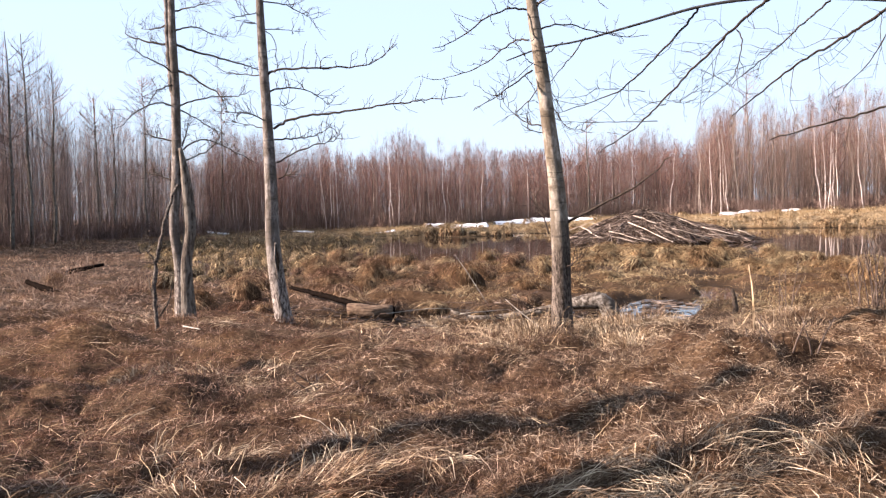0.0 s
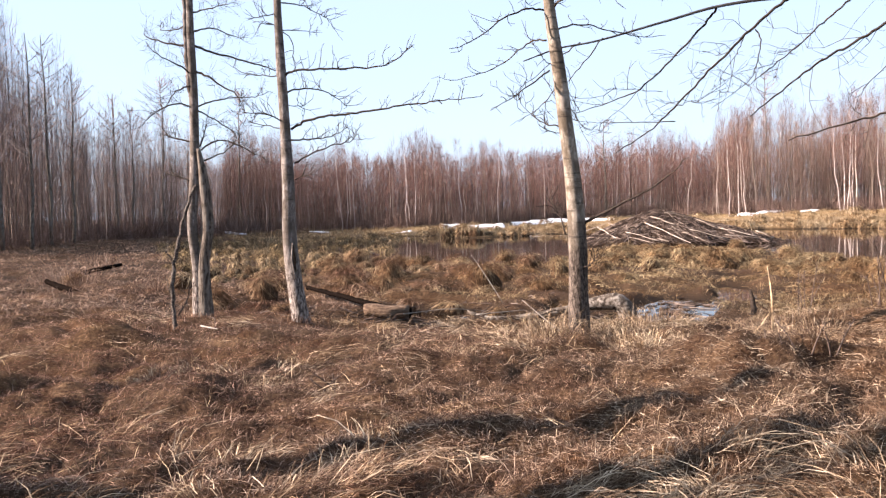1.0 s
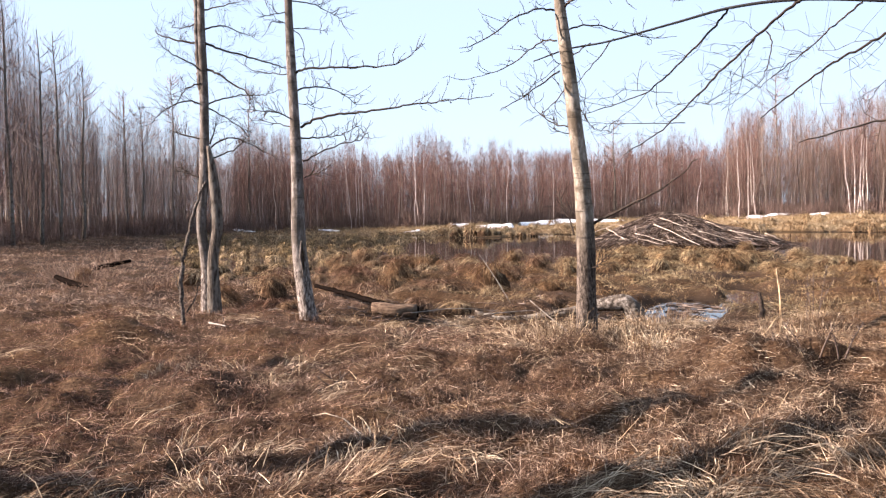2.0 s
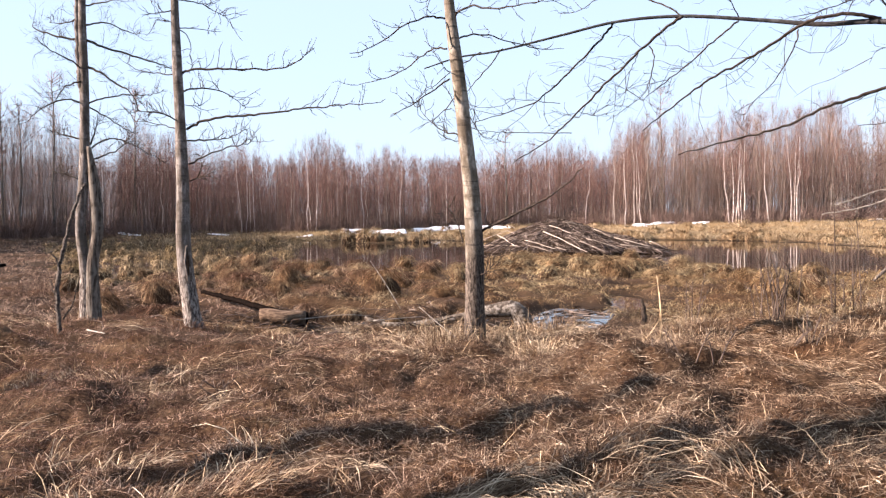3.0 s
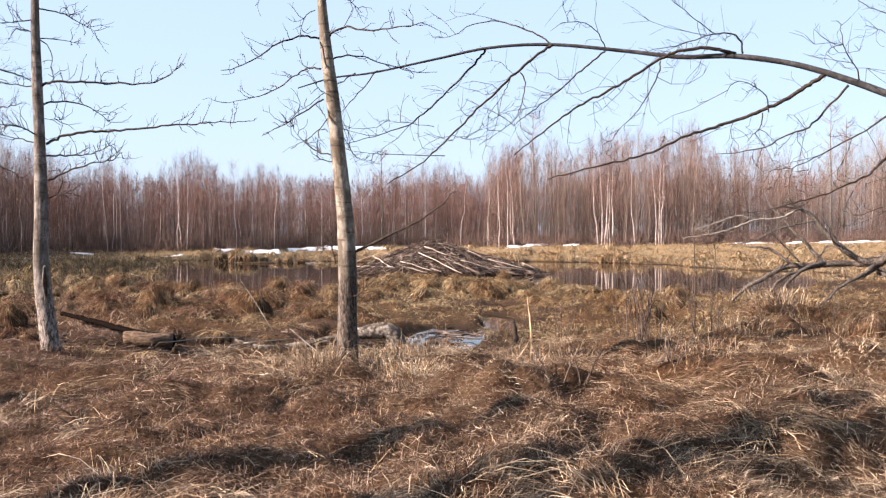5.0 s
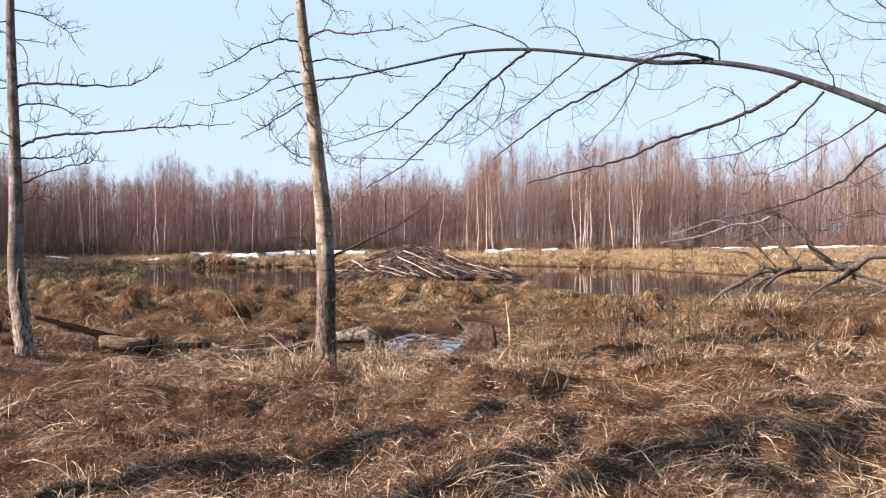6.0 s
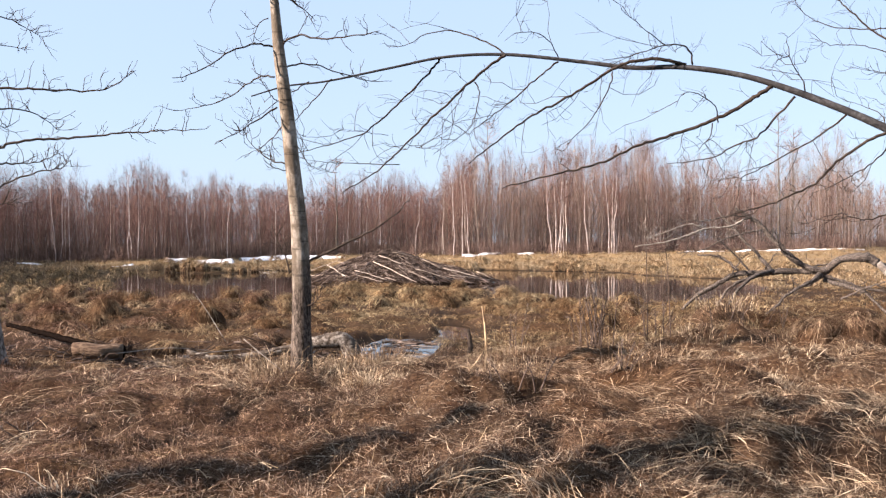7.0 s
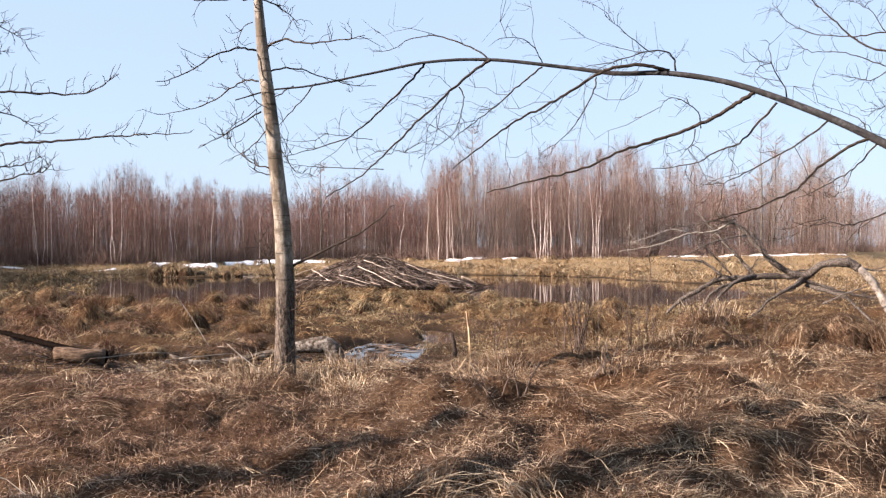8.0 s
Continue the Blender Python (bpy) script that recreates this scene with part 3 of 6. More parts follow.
def rough_sedge():
    """Shaggy growth on the marsh shelf, the far bank and the islet."""
    pieces = []
    n = 85000
    x, y = scatter(n, 14, 46, -8, 42, 0.75)
    z = height(x, y)
    c = fbm(x + 33, y + 12, 0.8, 2)
    keep = (z > np.where((y < 24) & (x < 2.5), -0.29, -0.348)) & (y > 13.2) & (log_gap(x, y) > 0.45) & (rng.random(n) < 3.4 * (c - np.where((x > 2.5) & (y < 26), 0.20, 0.36))) & (np.hypot((x + 0.1) / 2.2, (y - 15.9) / 1.4) > 0.6 + 0.6 * rng.random(n)) & (inside(x, y, POND) < 0.8) & (np.hypot((x - 3.7) / 1.3, (y - 15.2) / 1.3) > 0.7 + 0.4 * rng.random(n))
    x, y, z, c = x[keep], y[keep], z[keep], c[keep]
    n = len(x)
    gx = fbm(x + 33.2, y + 12, 0.8, 2) - fbm(x + 32.8, y + 12, 0.8, 2)
    gy = fbm(x + 33, y + 12.2, 0.8, 2) - fbm(x + 33, y + 11.8, 0.8, 2)
    yaw = np.arctan2(-gy, -gx) + rng.normal(0, 0.7, n)
    first = np.radians(rng.normal(34, 18, n))
    ups = np.stack([first, first - np.radians(rng.normal(45, 15, n)), first - np.radians(rng.normal(85, 20, n))], 1)
    base = np.stack([x, y, z + 0.20 * np.clip(c - 0.42, 0, 1)], 1)
    wide = 0.005 + 0.00022 * np.hypot(x, y)
    pieces.append(bent_blades(base, yaw, 0.16 + 0.26 * rng.random(n), ups, wide * (0.6 + 0.7 * rng.random(n)), 0.8))
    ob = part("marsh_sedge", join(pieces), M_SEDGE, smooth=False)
    tagged(ob, "shaggy yellow-brown dead sedge on the marsh", "sedge", kind="stuff")
    n = 84000
    x, y = scatter(n, 17, 78, -31, -5, 0.6)
    z = height(x, y)
    r, az = np.hypot(x, y), np.degrees(np.arctan2(x, y))
    keep = (z > -0.31) & (rng.random(n) < (0.2 + 1.3 * fbm(x + 8, y, 1.2, 2)) * np.where((x > -0.33 * y + 1.5) & (y > 24), 0.25, 1.0)) & (r < treeline(az) + 2)
    x, y, z = x[keep], y[keep], z[keep]
    n = len(x)
    first = np.radians(rng.normal(22, 18, n))
    ups = np.stack([first, first - np.radians(rng.normal(35, 15, n))], 1)
    wide = 0.004 + 0.00035 * np.hypot(x, y)
    ob = part("meadow_grass", bent_blades(np.stack([x, y, z], 1), rng.random(n) * 6.28, 0.14 + 0.26 * rng.random(n) ** 1.5, ups, wide * (0.6 + 0.8 * rng.random(n)), 0.8), M_MEADOW, smooth=False)
    tagged(ob, "short brown dead grass towards the alder wood", "grass", kind="stuff")
    n = 130000
    x, y = scatter(n, 44, 125, -20, 46, 0.5)
    z = height(x, y)
    az, r = np.degrees(np.arctan2(x, y)), np.hypot(x, y)
    c = fbm(x + 15, y, 1.5, 2)
    keep = (z > -0.37) & (r < treeline(az) + 3 + 60 * (az > 36)) & (rng.random(n) < np.maximum(4.0 * (c - 0.36), 0.8 * (z < -0.12)) * (1 - 0.85 * bog_at(x, y))) & (x > -6 - 0.35 * (y - 40))
    x, y, z = x[keep], y[keep], z[keep]
    n = len(x)
    first = np.radians(rng.normal(50, 18, n))
    ups = np.stack([first, first - np.radians(rng.normal(75, 22, n))], 1)
    ob = part("bank_grass", bent_blades(np.stack([x, y, z], 1), rng.random(n) * 6.28, 0.22 + 0.34 * rng.random(n), ups, 0.020 + 0.024 * rng.random(n), 0.8), M_FAR, smooth=False)
    tagged(ob, "sunlit straw-yellow grass along the far bank of the pond", "grass", kind="stuff")


rough_sedge()


def tussock_piece(radius, tall, blades, wide, loose_blades=0.16):
    """A haycock of sedge: blades combed down a lopsided dome from its crown to the ground, over a dark core."""
    n, k = blades, 4
    a = rng.random(n) * 6.283
    start = 0.95 * rng.random(n) ** 1.3
    span = np.minimum(0.55 + 0.75 * rng.random(n), 1.72 - start)
    swirl = rng.normal(0, 0.3) + rng.normal(0, 0.38, n)
    lift = 0.84 + 0.34 * rng.random(n) ** 1.5
    lopsided = rng.normal(0, 0.16, 2) * radius
    waves = 1 + 0.24 * np.sin(2 * a + rng.random() * 6) + 0.14 * np.sin(5 * a + rng.random() * 6)
    rows = []
    for j in range(k + 1):
        f = j / k
        phi = start + span * f
        ang = a + swirl * f
        out = radius * np.sin(np.minimum(phi, 1.57)) ** 0.85 * waves * (lift + 0.10 * f * rng.random(n)) + radius * 0.22 * np.clip(phi - 1.45, 0, 1)
        z = tall * np.where(phi < 1.57, np.cos(np.minimum(phi, 1.57)) ** 0.75, 0) * lift - 0.12 * np.clip(phi - 1.5, 0, 1)
        c = np.stack([out * np.cos(ang) + lopsided[0] * z / tall, out * np.sin(ang) + lopsided[1] * z / tall, z], 1)
        side = np.stack([-np.sin(ang), np.cos(ang), rng.normal(0, 0.25, n)], 1) * (wide * (0.5 + 0.9 * lift - 0.45) * (1 - 0.75 * f))[:, None]
        rows += [c - side, c + side]
    v = np.stack(rows, 1).reshape(-1, 3)
    o = (np.arange(n) * 2 * (k + 1))[:, None]
    q = np.concatenate([o + np.array([[2 * j, 2 * j + 1, 2 * j + 3, 2 * j + 2]]) for j in range(k)])
    # few stray blades that stand away from the dome
    m = max(3, int(n * loose_blades))
    b = rng.random(m) * 6.283
    base = np.stack([np.cos(b) * radius * 0.3, np.sin(b) * radius * 0.3, np.full(m, tall * 0.7)], 1)
    first = np.radians(rng.normal(38, 22, m))
    stray = bent_blades(base, b, radius * (0.5 + 0.7 * rng.random(m)), np.stack([first, first - 0.7, first - 1.5], 1), np.full(m, wide), 0.5)
    blade = join([(v, q, np.zeros((0, 3), int)), stray])
    # core
    m, k = 12, 5
    th, ph = np.meshgrid(np.linspace(0, 2 * np.pi, m, endpoint=False), np.linspace(0, np.pi / 2, k), indexing="ij")
    rr = radius * 0.80 * np.cos(ph) * (0.9 + 0.2 * rng.random(ph.shape))
    zz = tall * 0.82 * np.sin(ph)
    v = np.stack([rr * np.cos(th) + lopsided[0] * zz / tall, rr * np.sin(th) + lopsided[1] * zz / tall, zz - 0.12 * (ph == 0)], -1).reshape(-1, 3)
    i, j = np.meshgrid(np.arange(m), np.arange(k - 1), indexing="ij")
    qd = np.stack([i * k + j, ((i + 1) % m) * k + j, ((i + 1) % m) * k + j + 1, i * k + j + 1], -1).reshape(-1, 4)
    return blade, (v, qd, np.zeros((0, 3), int))


def place_many(variant, spots):
    """Copies of arrays at (x, y, z, size, height factor, turn)."""
    v, q, t = variant
    s = np.asarray(spots)
    c, w = np.cos(s[:, 5])[:, None], np.sin(s[:, 5])[:, None]
    x = (v[None, :, 0] * c - v[None, :, 1] * w) * s[:, 3:4] + s[:, 0:1]
    y = (v[None, :, 0] * w + v[None, :, 1] * c) * s[:, 3:4] + s[:, 1:2]
    z = v[None, :, 2] * s[:, 4:5] + s[:, 2:3]
    vv = np.stack([x, y, z], -1).reshape(-1, 3)
    o = np.arange(len(s)) * len(v)
    return vv, (o[:, None, None] + q[None]).reshape(-1, 4), (o[:, None, None] + t[None]).reshape(-1, 3)


def make_tussock(variant_mat, radius, tall, blades, wide, label, group, loose_blades=0.16):
    ob = thing("sedge_tussock", (0, 0, 0), label, "tussock", group)
    blade, core = tussock_piece(radius, tall, blades, wide, loose_blades)
    part("foliage", blade, variant_mat, ob, smooth=False)
    part("root_mound", core, M_GROUND, ob, "dark peaty core")
    return ob


def tussocks():
    group = "sedge tussocks in the marsh"
    straw = [make_tussock(M_SEDGE, 0.36, 0.38, 260, 0.006, "domed tussock of drooping straw-coloured sedge", group) for _ in range(3)]
    straw += [make_tussock(M_BROWN, 0.42, 0.34, 260, 0.006, "domed tussock of drooping dark brown sedge", group) for _ in range(3)]
    olive = [make_tussock(M_OLIVE, 0.38, 0.34, 100, 0.013, "low olive-brown sedge tussock in shallow bog water", group, 0.04) for _ in range(4)]
    spots = [(-2.07, 32.7, 1.25), (-1.4, 31.7, 1.2), (-0.19, 29.4, 1.2), (-0.25, 17.7, 0.95), (0.6, 19.5, 0.8), (-1.2, 19.2, 0.75), (1.6, 22.0, 0.85), (2.6, 24.5, 0.9),
             (-2.6, 25.0, 0.9), (-3.6, 22.6, 0.8), (8.9, 11.9, 0.8), (9.5, 11.7, 0.95), (10.1, 11.5, 0.85), (9.1, 15.1, 0.8), (10.5, 15.5, 0.6), (7.2, 15.9, 0.7), (12.6, 19.2, 0.9), (3.4, 14.9, 0.55),
             (-0.75, 66.9, 1.7), (0.2, 66.3, 1.8), (1.15, 65.9, 1.7), (2.1, 66.2, 1.0), (3.0, 66.0, 0.8), (3.8, 66.1, 1.1), (4.7, 66.4, 0.9), (-7.6, 23.1, 0.8), (-10.9, 26.4, 1.1), (2.0, 28.0, 0.9), (5.2, 26.0, 0.9), (8.2, 27.0, 1.0)]
    loose = random.Random(4)
    for k in range(420):
        x, y = loose.uniform(-5.0, 12.0), 16.6 + 18 * loose.random() ** 1.3
        if len(spots) < 160 and inside(x, y, POND) < -0.4 and log_gap(x, y) > 0.7 and not (2.6 < x < 7.4 and 15 < y < 23) and all(math.hypot(x - a, (y - b) * 0.8) > 0.72 for a, b, c in spots):
            spots.append((x, y, 0.5 + 0.95 * loose.random() ** 1.4))
    near = [make_tussock(M_BROWN, 0.44, 0.40, 520, 0.0045, "large shaggy tussock of long drooping dead sedge", group) for _ in range(2)]
    islet = [make_tussock(M_FAR, 0.40, 0.38, 120, 0.016, "golden sedge tussock on an islet in the pond", group) for _ in range(2)]
    gold = [make_tussock(M_SEDGE, 0.40, 0.34, 200, 0.008, "pale golden sedge tussock beside the open water", group) for _ in range(3)]
    for k in range(70):
        x, y = loose.uniform(3.5, 14.5), loose.uniform(21, 42)
        if inside(x, y, POND) < -0.3 and on_ground(x, y) > -0.35 and not (2.6 < x < 7.4 and y < 24.5):
            spots.append((x, y, loose.uniform(0.5, 1.0)))
    used = set()
    for k, (x, y, s) in enumerate(spots):
        src = near[k % 2] if y < 16.5 else islet[k % 2] if y > 42 else gold[k % 3] if k < 4 or y > 42 or (x > 3.2 and y > 20.5) else straw[(k * 3 + k // 2) % 6]
        m = Matrix.Translation((x, y, max(on_ground(x, y), WATER) - 0.03)) @ Matrix.Rotation(loose.uniform(0, 6.28), 4, "Z")
        ob = src if src not in used else copy_thing(src, m)
        used.add(src)
        ob.matrix_basis = m @ Matrix.Diagonal((s, s, s * loose.uniform(0.6, 1.25), 1))
    k, taken, beyond = 0, [], []
    while k < 320:
        x, y = loose.uniform(-20, -1.0), 23 + 47 * loose.random() ** 1.3
        if x < -0.33 * y + 0.5 or inside(x, y, POND) > -0.3 or any(math.hypot(x - a, (y - b) * 0.6) < 0.62 for a, b in taken):
            continue
        taken.append((x, y))
        src = olive[k % 4]
        s = (0.42 + 0.6 * loose.random() ** 1.5) * (1 + 0.010 * (y - 25))
        k += 1
        if y > 33:
            beyond.append((x, y, max(on_ground(x, y), WATER) - 0.04, s, s * loose.uniform(0.8, 1.2), loose.uniform(0, 6.28)))
            continue
        m = Matrix.Translation((x, y, max(on_ground(x, y), WATER) - 0.04)) @ Matrix.Rotation(loose.uniform(0, 6.28), 4, "Z")
        ob = src if src not in used else copy_thing(src, m)
        used.add(src)
        ob.matrix_basis = m @ Matrix.Diagonal((s, s, s * loose.uniform(0.8, 1.2), 1))
    far = [place_many(tussock_piece(0.38, 0.34, 60, 0.018, 0.04)[0], beyond[c::4]) for c in range(4)]
    tagged(part("bog_tussocks", join(far), M_OLIVE, smooth=False), "low olive-brown tussocks standing in bog water", "sedge", kind="stuff")


def bank_tussocks():
    loose, spots = random.Random(9), []
    for k in range(130):
        a = radians(loose.uniform(-2, 40))
        edge = 40.0
        while inside(edge * math.sin(a), edge * math.cos(a), POND) > -0.2 or edge < 58:
            edge += 0.5
        r = edge + 22 * loose.random() ** 2.2
        if r < 95:
            x, y, size = r * math.sin(a), r * math.cos(a), loose.uniform(1.0, 1.9)
            spots.append((x, y, max(on_ground(x, y), WATER) - 0.03, size, size, loose.uniform(0, 6.28)))
    pieces = []
    for k in range(4):
        pieces.append(place_many(tussock_piece(0.38, 0.34, 60, 0.022)[0], spots[k::4]))
    ob = part("bank_tussocks", join(pieces), M_FAR, smooth=False)
    tagged(ob, "humps of pale dead sedge along the far shore", "sedge", kind="stuff")


tussocks()
bank_tussocks()

# ------------------------------------------------------------------ near trees


def spur_twigs(line, start, count, size, thick, lift=0.6, sub=2):
    """Short crooked twigs along a limb, with finer ones on them."""
    out, n = [], len(line)
    for _ in range(count):
        f = start + (1 - start) * rng.random() ** 0.8
        i = min(int(f * (n - 1)), n - 2)
        p = line[i] + (line[i + 1] - line[i]) * rng.random()
        along = line[i + 1] - line[i]
        along = along / (np.linalg.norm(along) + 1e-9)
        d = rng.normal(0, 1, 3)
        d -= along * (d @ along)
        d = d / (np.linalg.norm(d) + 1e-9) + along * 0.7 + np.array([0, 0, lift])
        d /= np.linalg.norm(d)
        L = size * (0.35 + 0.9 * rng.random())
        pts = [p]
        for s in range(4):
            d = d + rng.normal(0, 0.36, 3) + np.array([0, 0, 0.08])
            d /= np.linalg.norm(d)
            pts.append(pts[-1] + d * L / 4)
        out.append(tube(np.array(pts), np.linspace(thick, thick * 0.45, 5), 3, cap=False))
        for _ in range(sub):
            j = rng.integers(1, 4)
            e = d + rng.normal(0, 0.7, 3) + np.array([0, 0, 0.2])
            e /= np.linalg.norm(e)
            l2 = L * (0.25 + 0.35 * rng.random())
            out.append(tube(np.array([pts[j], pts[j] + e * l2 * 0.5, pts[j] + (e + rng.normal(0, 0.3, 3)) * l2]), [thick * 0.65, thick * 0.5, thick * 0.35], 3, cap=False))
    return out


def limb(parent, spine, radius, material, twigs=14, size=0.35, lift=0.6, tip=0.22, thick=0.0045, sub=1, shoots=0, droop=-0.3):
    length = float(np.linalg.norm(np.diff(np.array(spine), axis=0), axis=1).sum())
    n = max(8, int(length / 0.07))
    line = spline(spine, n)
    line[1:] += rng.normal(0, 0.007, (n - 1, 3))
    if material in (M_DEAD, M_BARE):
        line += np.stack([min(0.16, 1.4 * radius) * (lattice(np.linspace(0, length * 2.2, n) + 31 * c + radius * 500, np.full(n, 7.0)) - 0.5) for c in range(3)], 1) * np.sin(np.pi * np.linspace(0, 1, n))[:, None]
    f = np.linspace(0, 1, n)
    r = radius * (1 - f) ** 0.8 + radius * tip * f
    at = np.array(parent.location)
    if material in (M_DEAD, M_BARE):
        r = r * (1 + 0.35 * (lattice(f * length * 5 + radius * 90, np.full(n, 2.0)) - 0.5))
    v, q, t = tube(line, r, 11 if radius > 0.06 else 7 if radius > 0.03 else 5, 0.12)
    ob = part("branch", (v - at, q, t), material, parent)
    pieces = spur_twigs(line, 0.12, int(twigs), size, thick, lift, sub) if twigs else []
    if shoots:
        pieces += spur_twigs(line, 0.2, shoots, 0.85, thick * 1.4, droop, 3)
    if pieces:
        v, q, t = join(pieces)
        tagged(part("twig_spray", (v - at, q, t), material, ob), kind="stuff")
    return ob


def trunk(parent, name, spine, radii, material, sides=18, flare=0.0):
    length = float(np.linalg.norm(np.diff(np.array(spine), axis=0), axis=1).sum())
    n = int(length / 0.06)
    a, b = np.array(spine[0]), np.array(spine[1])
    spine = [tuple(a - (b - a) / np.linalg.norm(b - a) * 0.22)] + list(spine)
    radii = [radii[0]] + list(radii)
    line = spline(spine, n)
    f = np.linspace(0, 1, n)
    r = np.interp(f, np.linspace(0, 1, len(radii)), radii)
    h = line[:, 2] - line[0, 2]
    r = r * (1 + flare * np.exp(-h / 0.22))
    v, q, t = tube(line, r, sides, 0.0)
    # ribs and swellings
    a = np.tile(np.arange(sides), n)
    z = np.repeat(np.arange(n), sides)
    bulge = 1 + 0.10 * (lattice(a * 0.8 + 3, z * 0.16) - 0.5) + 0.14 * (lattice(a * 0.35, z * 0.04 + 50) - 0.5)
    c = np.repeat(line, sides, 0)
    v[: n * sides] = c + (v[: n * sides] - c) * bulge[:, None]
    return part(name, (v - np.array(parent.location), q, t), material, parent)



def tree_with_two_stems():
    tree = thing("aspen_tree", (-4.25, 15.35, 0), "bare grey-green aspen with two stems joined at the foot", "tree", "bare trees before the pond")
    trunk(tree, "trunk", [(-4.30, 15.36, -0.05), (-4.31, 15.36, 0.78), (-4.36, 15.34, 1.43), (-4.29, 15.36, 2.34), (-4.27, 15.37, 3.43), (-4.28, 15.37, 4.34), (-4.28, 15.37, 5.06), (-4.27, 15.37, 6.41), (-4.23, 15.38, 8.01)], [0.11, 0.08, 0.078, 0.08, 0.075, 0.065, 0.055, 0.04, 0.02], M_GREYASPEN, flare=0.35)
    tagged(trunk(tree, "dead_stem", [(-4.19, 15.34, -0.01), (-4.19, 15.34, 0.78), (-4.11, 15.36, 1.42), (-4.14, 15.33, 2.15), (-4.20, 15.29, 2.68)], [0.125, 0.095, 0.098, 0.08, 0.03], M_OLDBARK, flare=0.25), "dead stem with rough grey bark")
    limb(tree, [(-4.31, 15.36, 3.52), (-4.35, 15.36, 4.07), (-4.36, 15.37, 4.70), (-4.36, 15.38, 5.61), (-4.35, 15.40, 6.51)], 0.045, M_GREYASPEN, 10, 0.34, 0.35, 0.5)
    for spine, r in (
        ([(-4.22, 15.38, 4.34), (-3.93, 15.38, 4.22), (-3.49, 15.41, 4.10), (-3.17, 15.40, 4.00), (-2.88, 15.38, 3.90)], 0.028),
        ([(-4.22, 15.38, 3.93), (-4.01, 15.28, 3.84), (-3.73, 15.20, 3.64), (-3.53, 15.09, 3.52), (-3.37, 14.98, 3.28)], 0.028),
        ([(-4.28, 15.37, 4.36), (-4.63, 15.44, 4.39), (-4.93, 15.52, 4.49), (-5.13, 15.63, 4.59)], 0.028),
        ([(-4.30, 15.36, 3.89), (-4.41, 15.12, 3.99), (-4.63, 14.84, 4.10), (-4.69, 14.62, 4.18)], 0.02),
        ([(-4.24, 15.38, 4.57), (-4.03, 15.64, 4.68), (-3.78, 15.91, 4.61), (-3.60, 16.16, 4.57)], 0.02),
        ([(-4.27, 15.37, 3.34), (-4.07, 15.63, 3.46), (-3.77, 15.91, 3.56), (-3.45, 16.19, 3.60), (-3.21, 16.44, 3.72)], 0.02),
        ([(-4.32, 15.36, 3.36), (-4.49, 15.13, 3.40), (-4.77, 14.87, 3.21), (-4.92, 14.65, 2.98)], 0.02),
        ([(-4.30, 15.36, 3.71), (-4.41, 14.91, 3.56), (-4.45, 14.48, 3.29)], 0.02),
        ([(-4.22, 15.38, 3.30), (-4.07, 15.56, 3.22), (-3.84, 15.76, 3.05), (-3.61, 15.95, 2.92)], 0.02),
        ([(-4.28, 15.37, 4.70), (-4.56, 15.55, 4.65), (-4.89, 15.71, 4.67)], 0.02),
        ([(-4.24, 15.38, 4.88), (-3.87, 15.22, 4.91), (-3.51, 15.05, 4.95)], 0.02),
        ([(-4.19, 15.39, 2.48), (-3.83, 15.28, 2.58), (-3.57, 15.14, 2.74)], 0.02),
        ([(-4.18, 15.39, 2.66), (-4.04, 15.56, 2.80), (-3.85, 15.74, 2.83), (-3.61, 15.92, 2.71), (-3.14, 16.15, 2.44)], 0.02),
        ([(-4.32, 15.36, 2.80), (-4.60, 15.43, 2.85), (-4.79, 15.53, 2.93)], 0.02),
        ([(-4.36, 15.34, 2.16), (-4.58, 15.44, 2.24), (-4.81, 15.52, 2.29)], 0.02),
        ([(-4.20, 15.39, 2.71), (-4.13, 15.41, 2.93), (-4.08, 15.42, 3.14)], 0.02),
    ):
        limb(tree, spine, r * 0.75, M_LIMB, 24, 0.34, 0.35, thick=0.0036, sub=2)
    return tree


def bark_wound(tree, centre, tall, half, facing, radius):
    """A long dark wound with a swollen rim, lying on the side of a stem."""
    at = np.array(tree.location)
    n, m = 14, 7
    f, g = np.meshgrid(np.linspace(-1, 1, n), np.linspace(-1, 1, m), indexing="ij")
    across = half * np.sqrt(np.clip(1 - f**2, 0, 1)) * (1 + 0.25 * np.sin(5 * f + 1))
    ang = facing + g * across / radius
    out = radius + 0.010 - 0.006 * (1 - g**2)
    v = np.stack([centre[0] - 0.06 * f * tall + out * np.cos(ang), centre[1] + out * np.sin(ang), centre[2] + f * tall], -1)
    i, j = np.meshgrid(np.arange(n - 1), np.arange(m - 1), indexing="ij")
    q = np.stack([i * m + j, i * m + j + 1, (i + 1) * m + j + 1, (i + 1) * m + j], -1).reshape(-1, 4)
    wound = part("wound", (v.reshape(-1, 3) - at, q, np.zeros((0, 3), int)), M_LOG, tree, "dark open wound in the bark")
    for side in (0, m - 1):
        part("rim", tube(v[:, side] - at, 0.013, 6, 0.3), M_GREYASPEN, wound, "swollen grey bark rim")


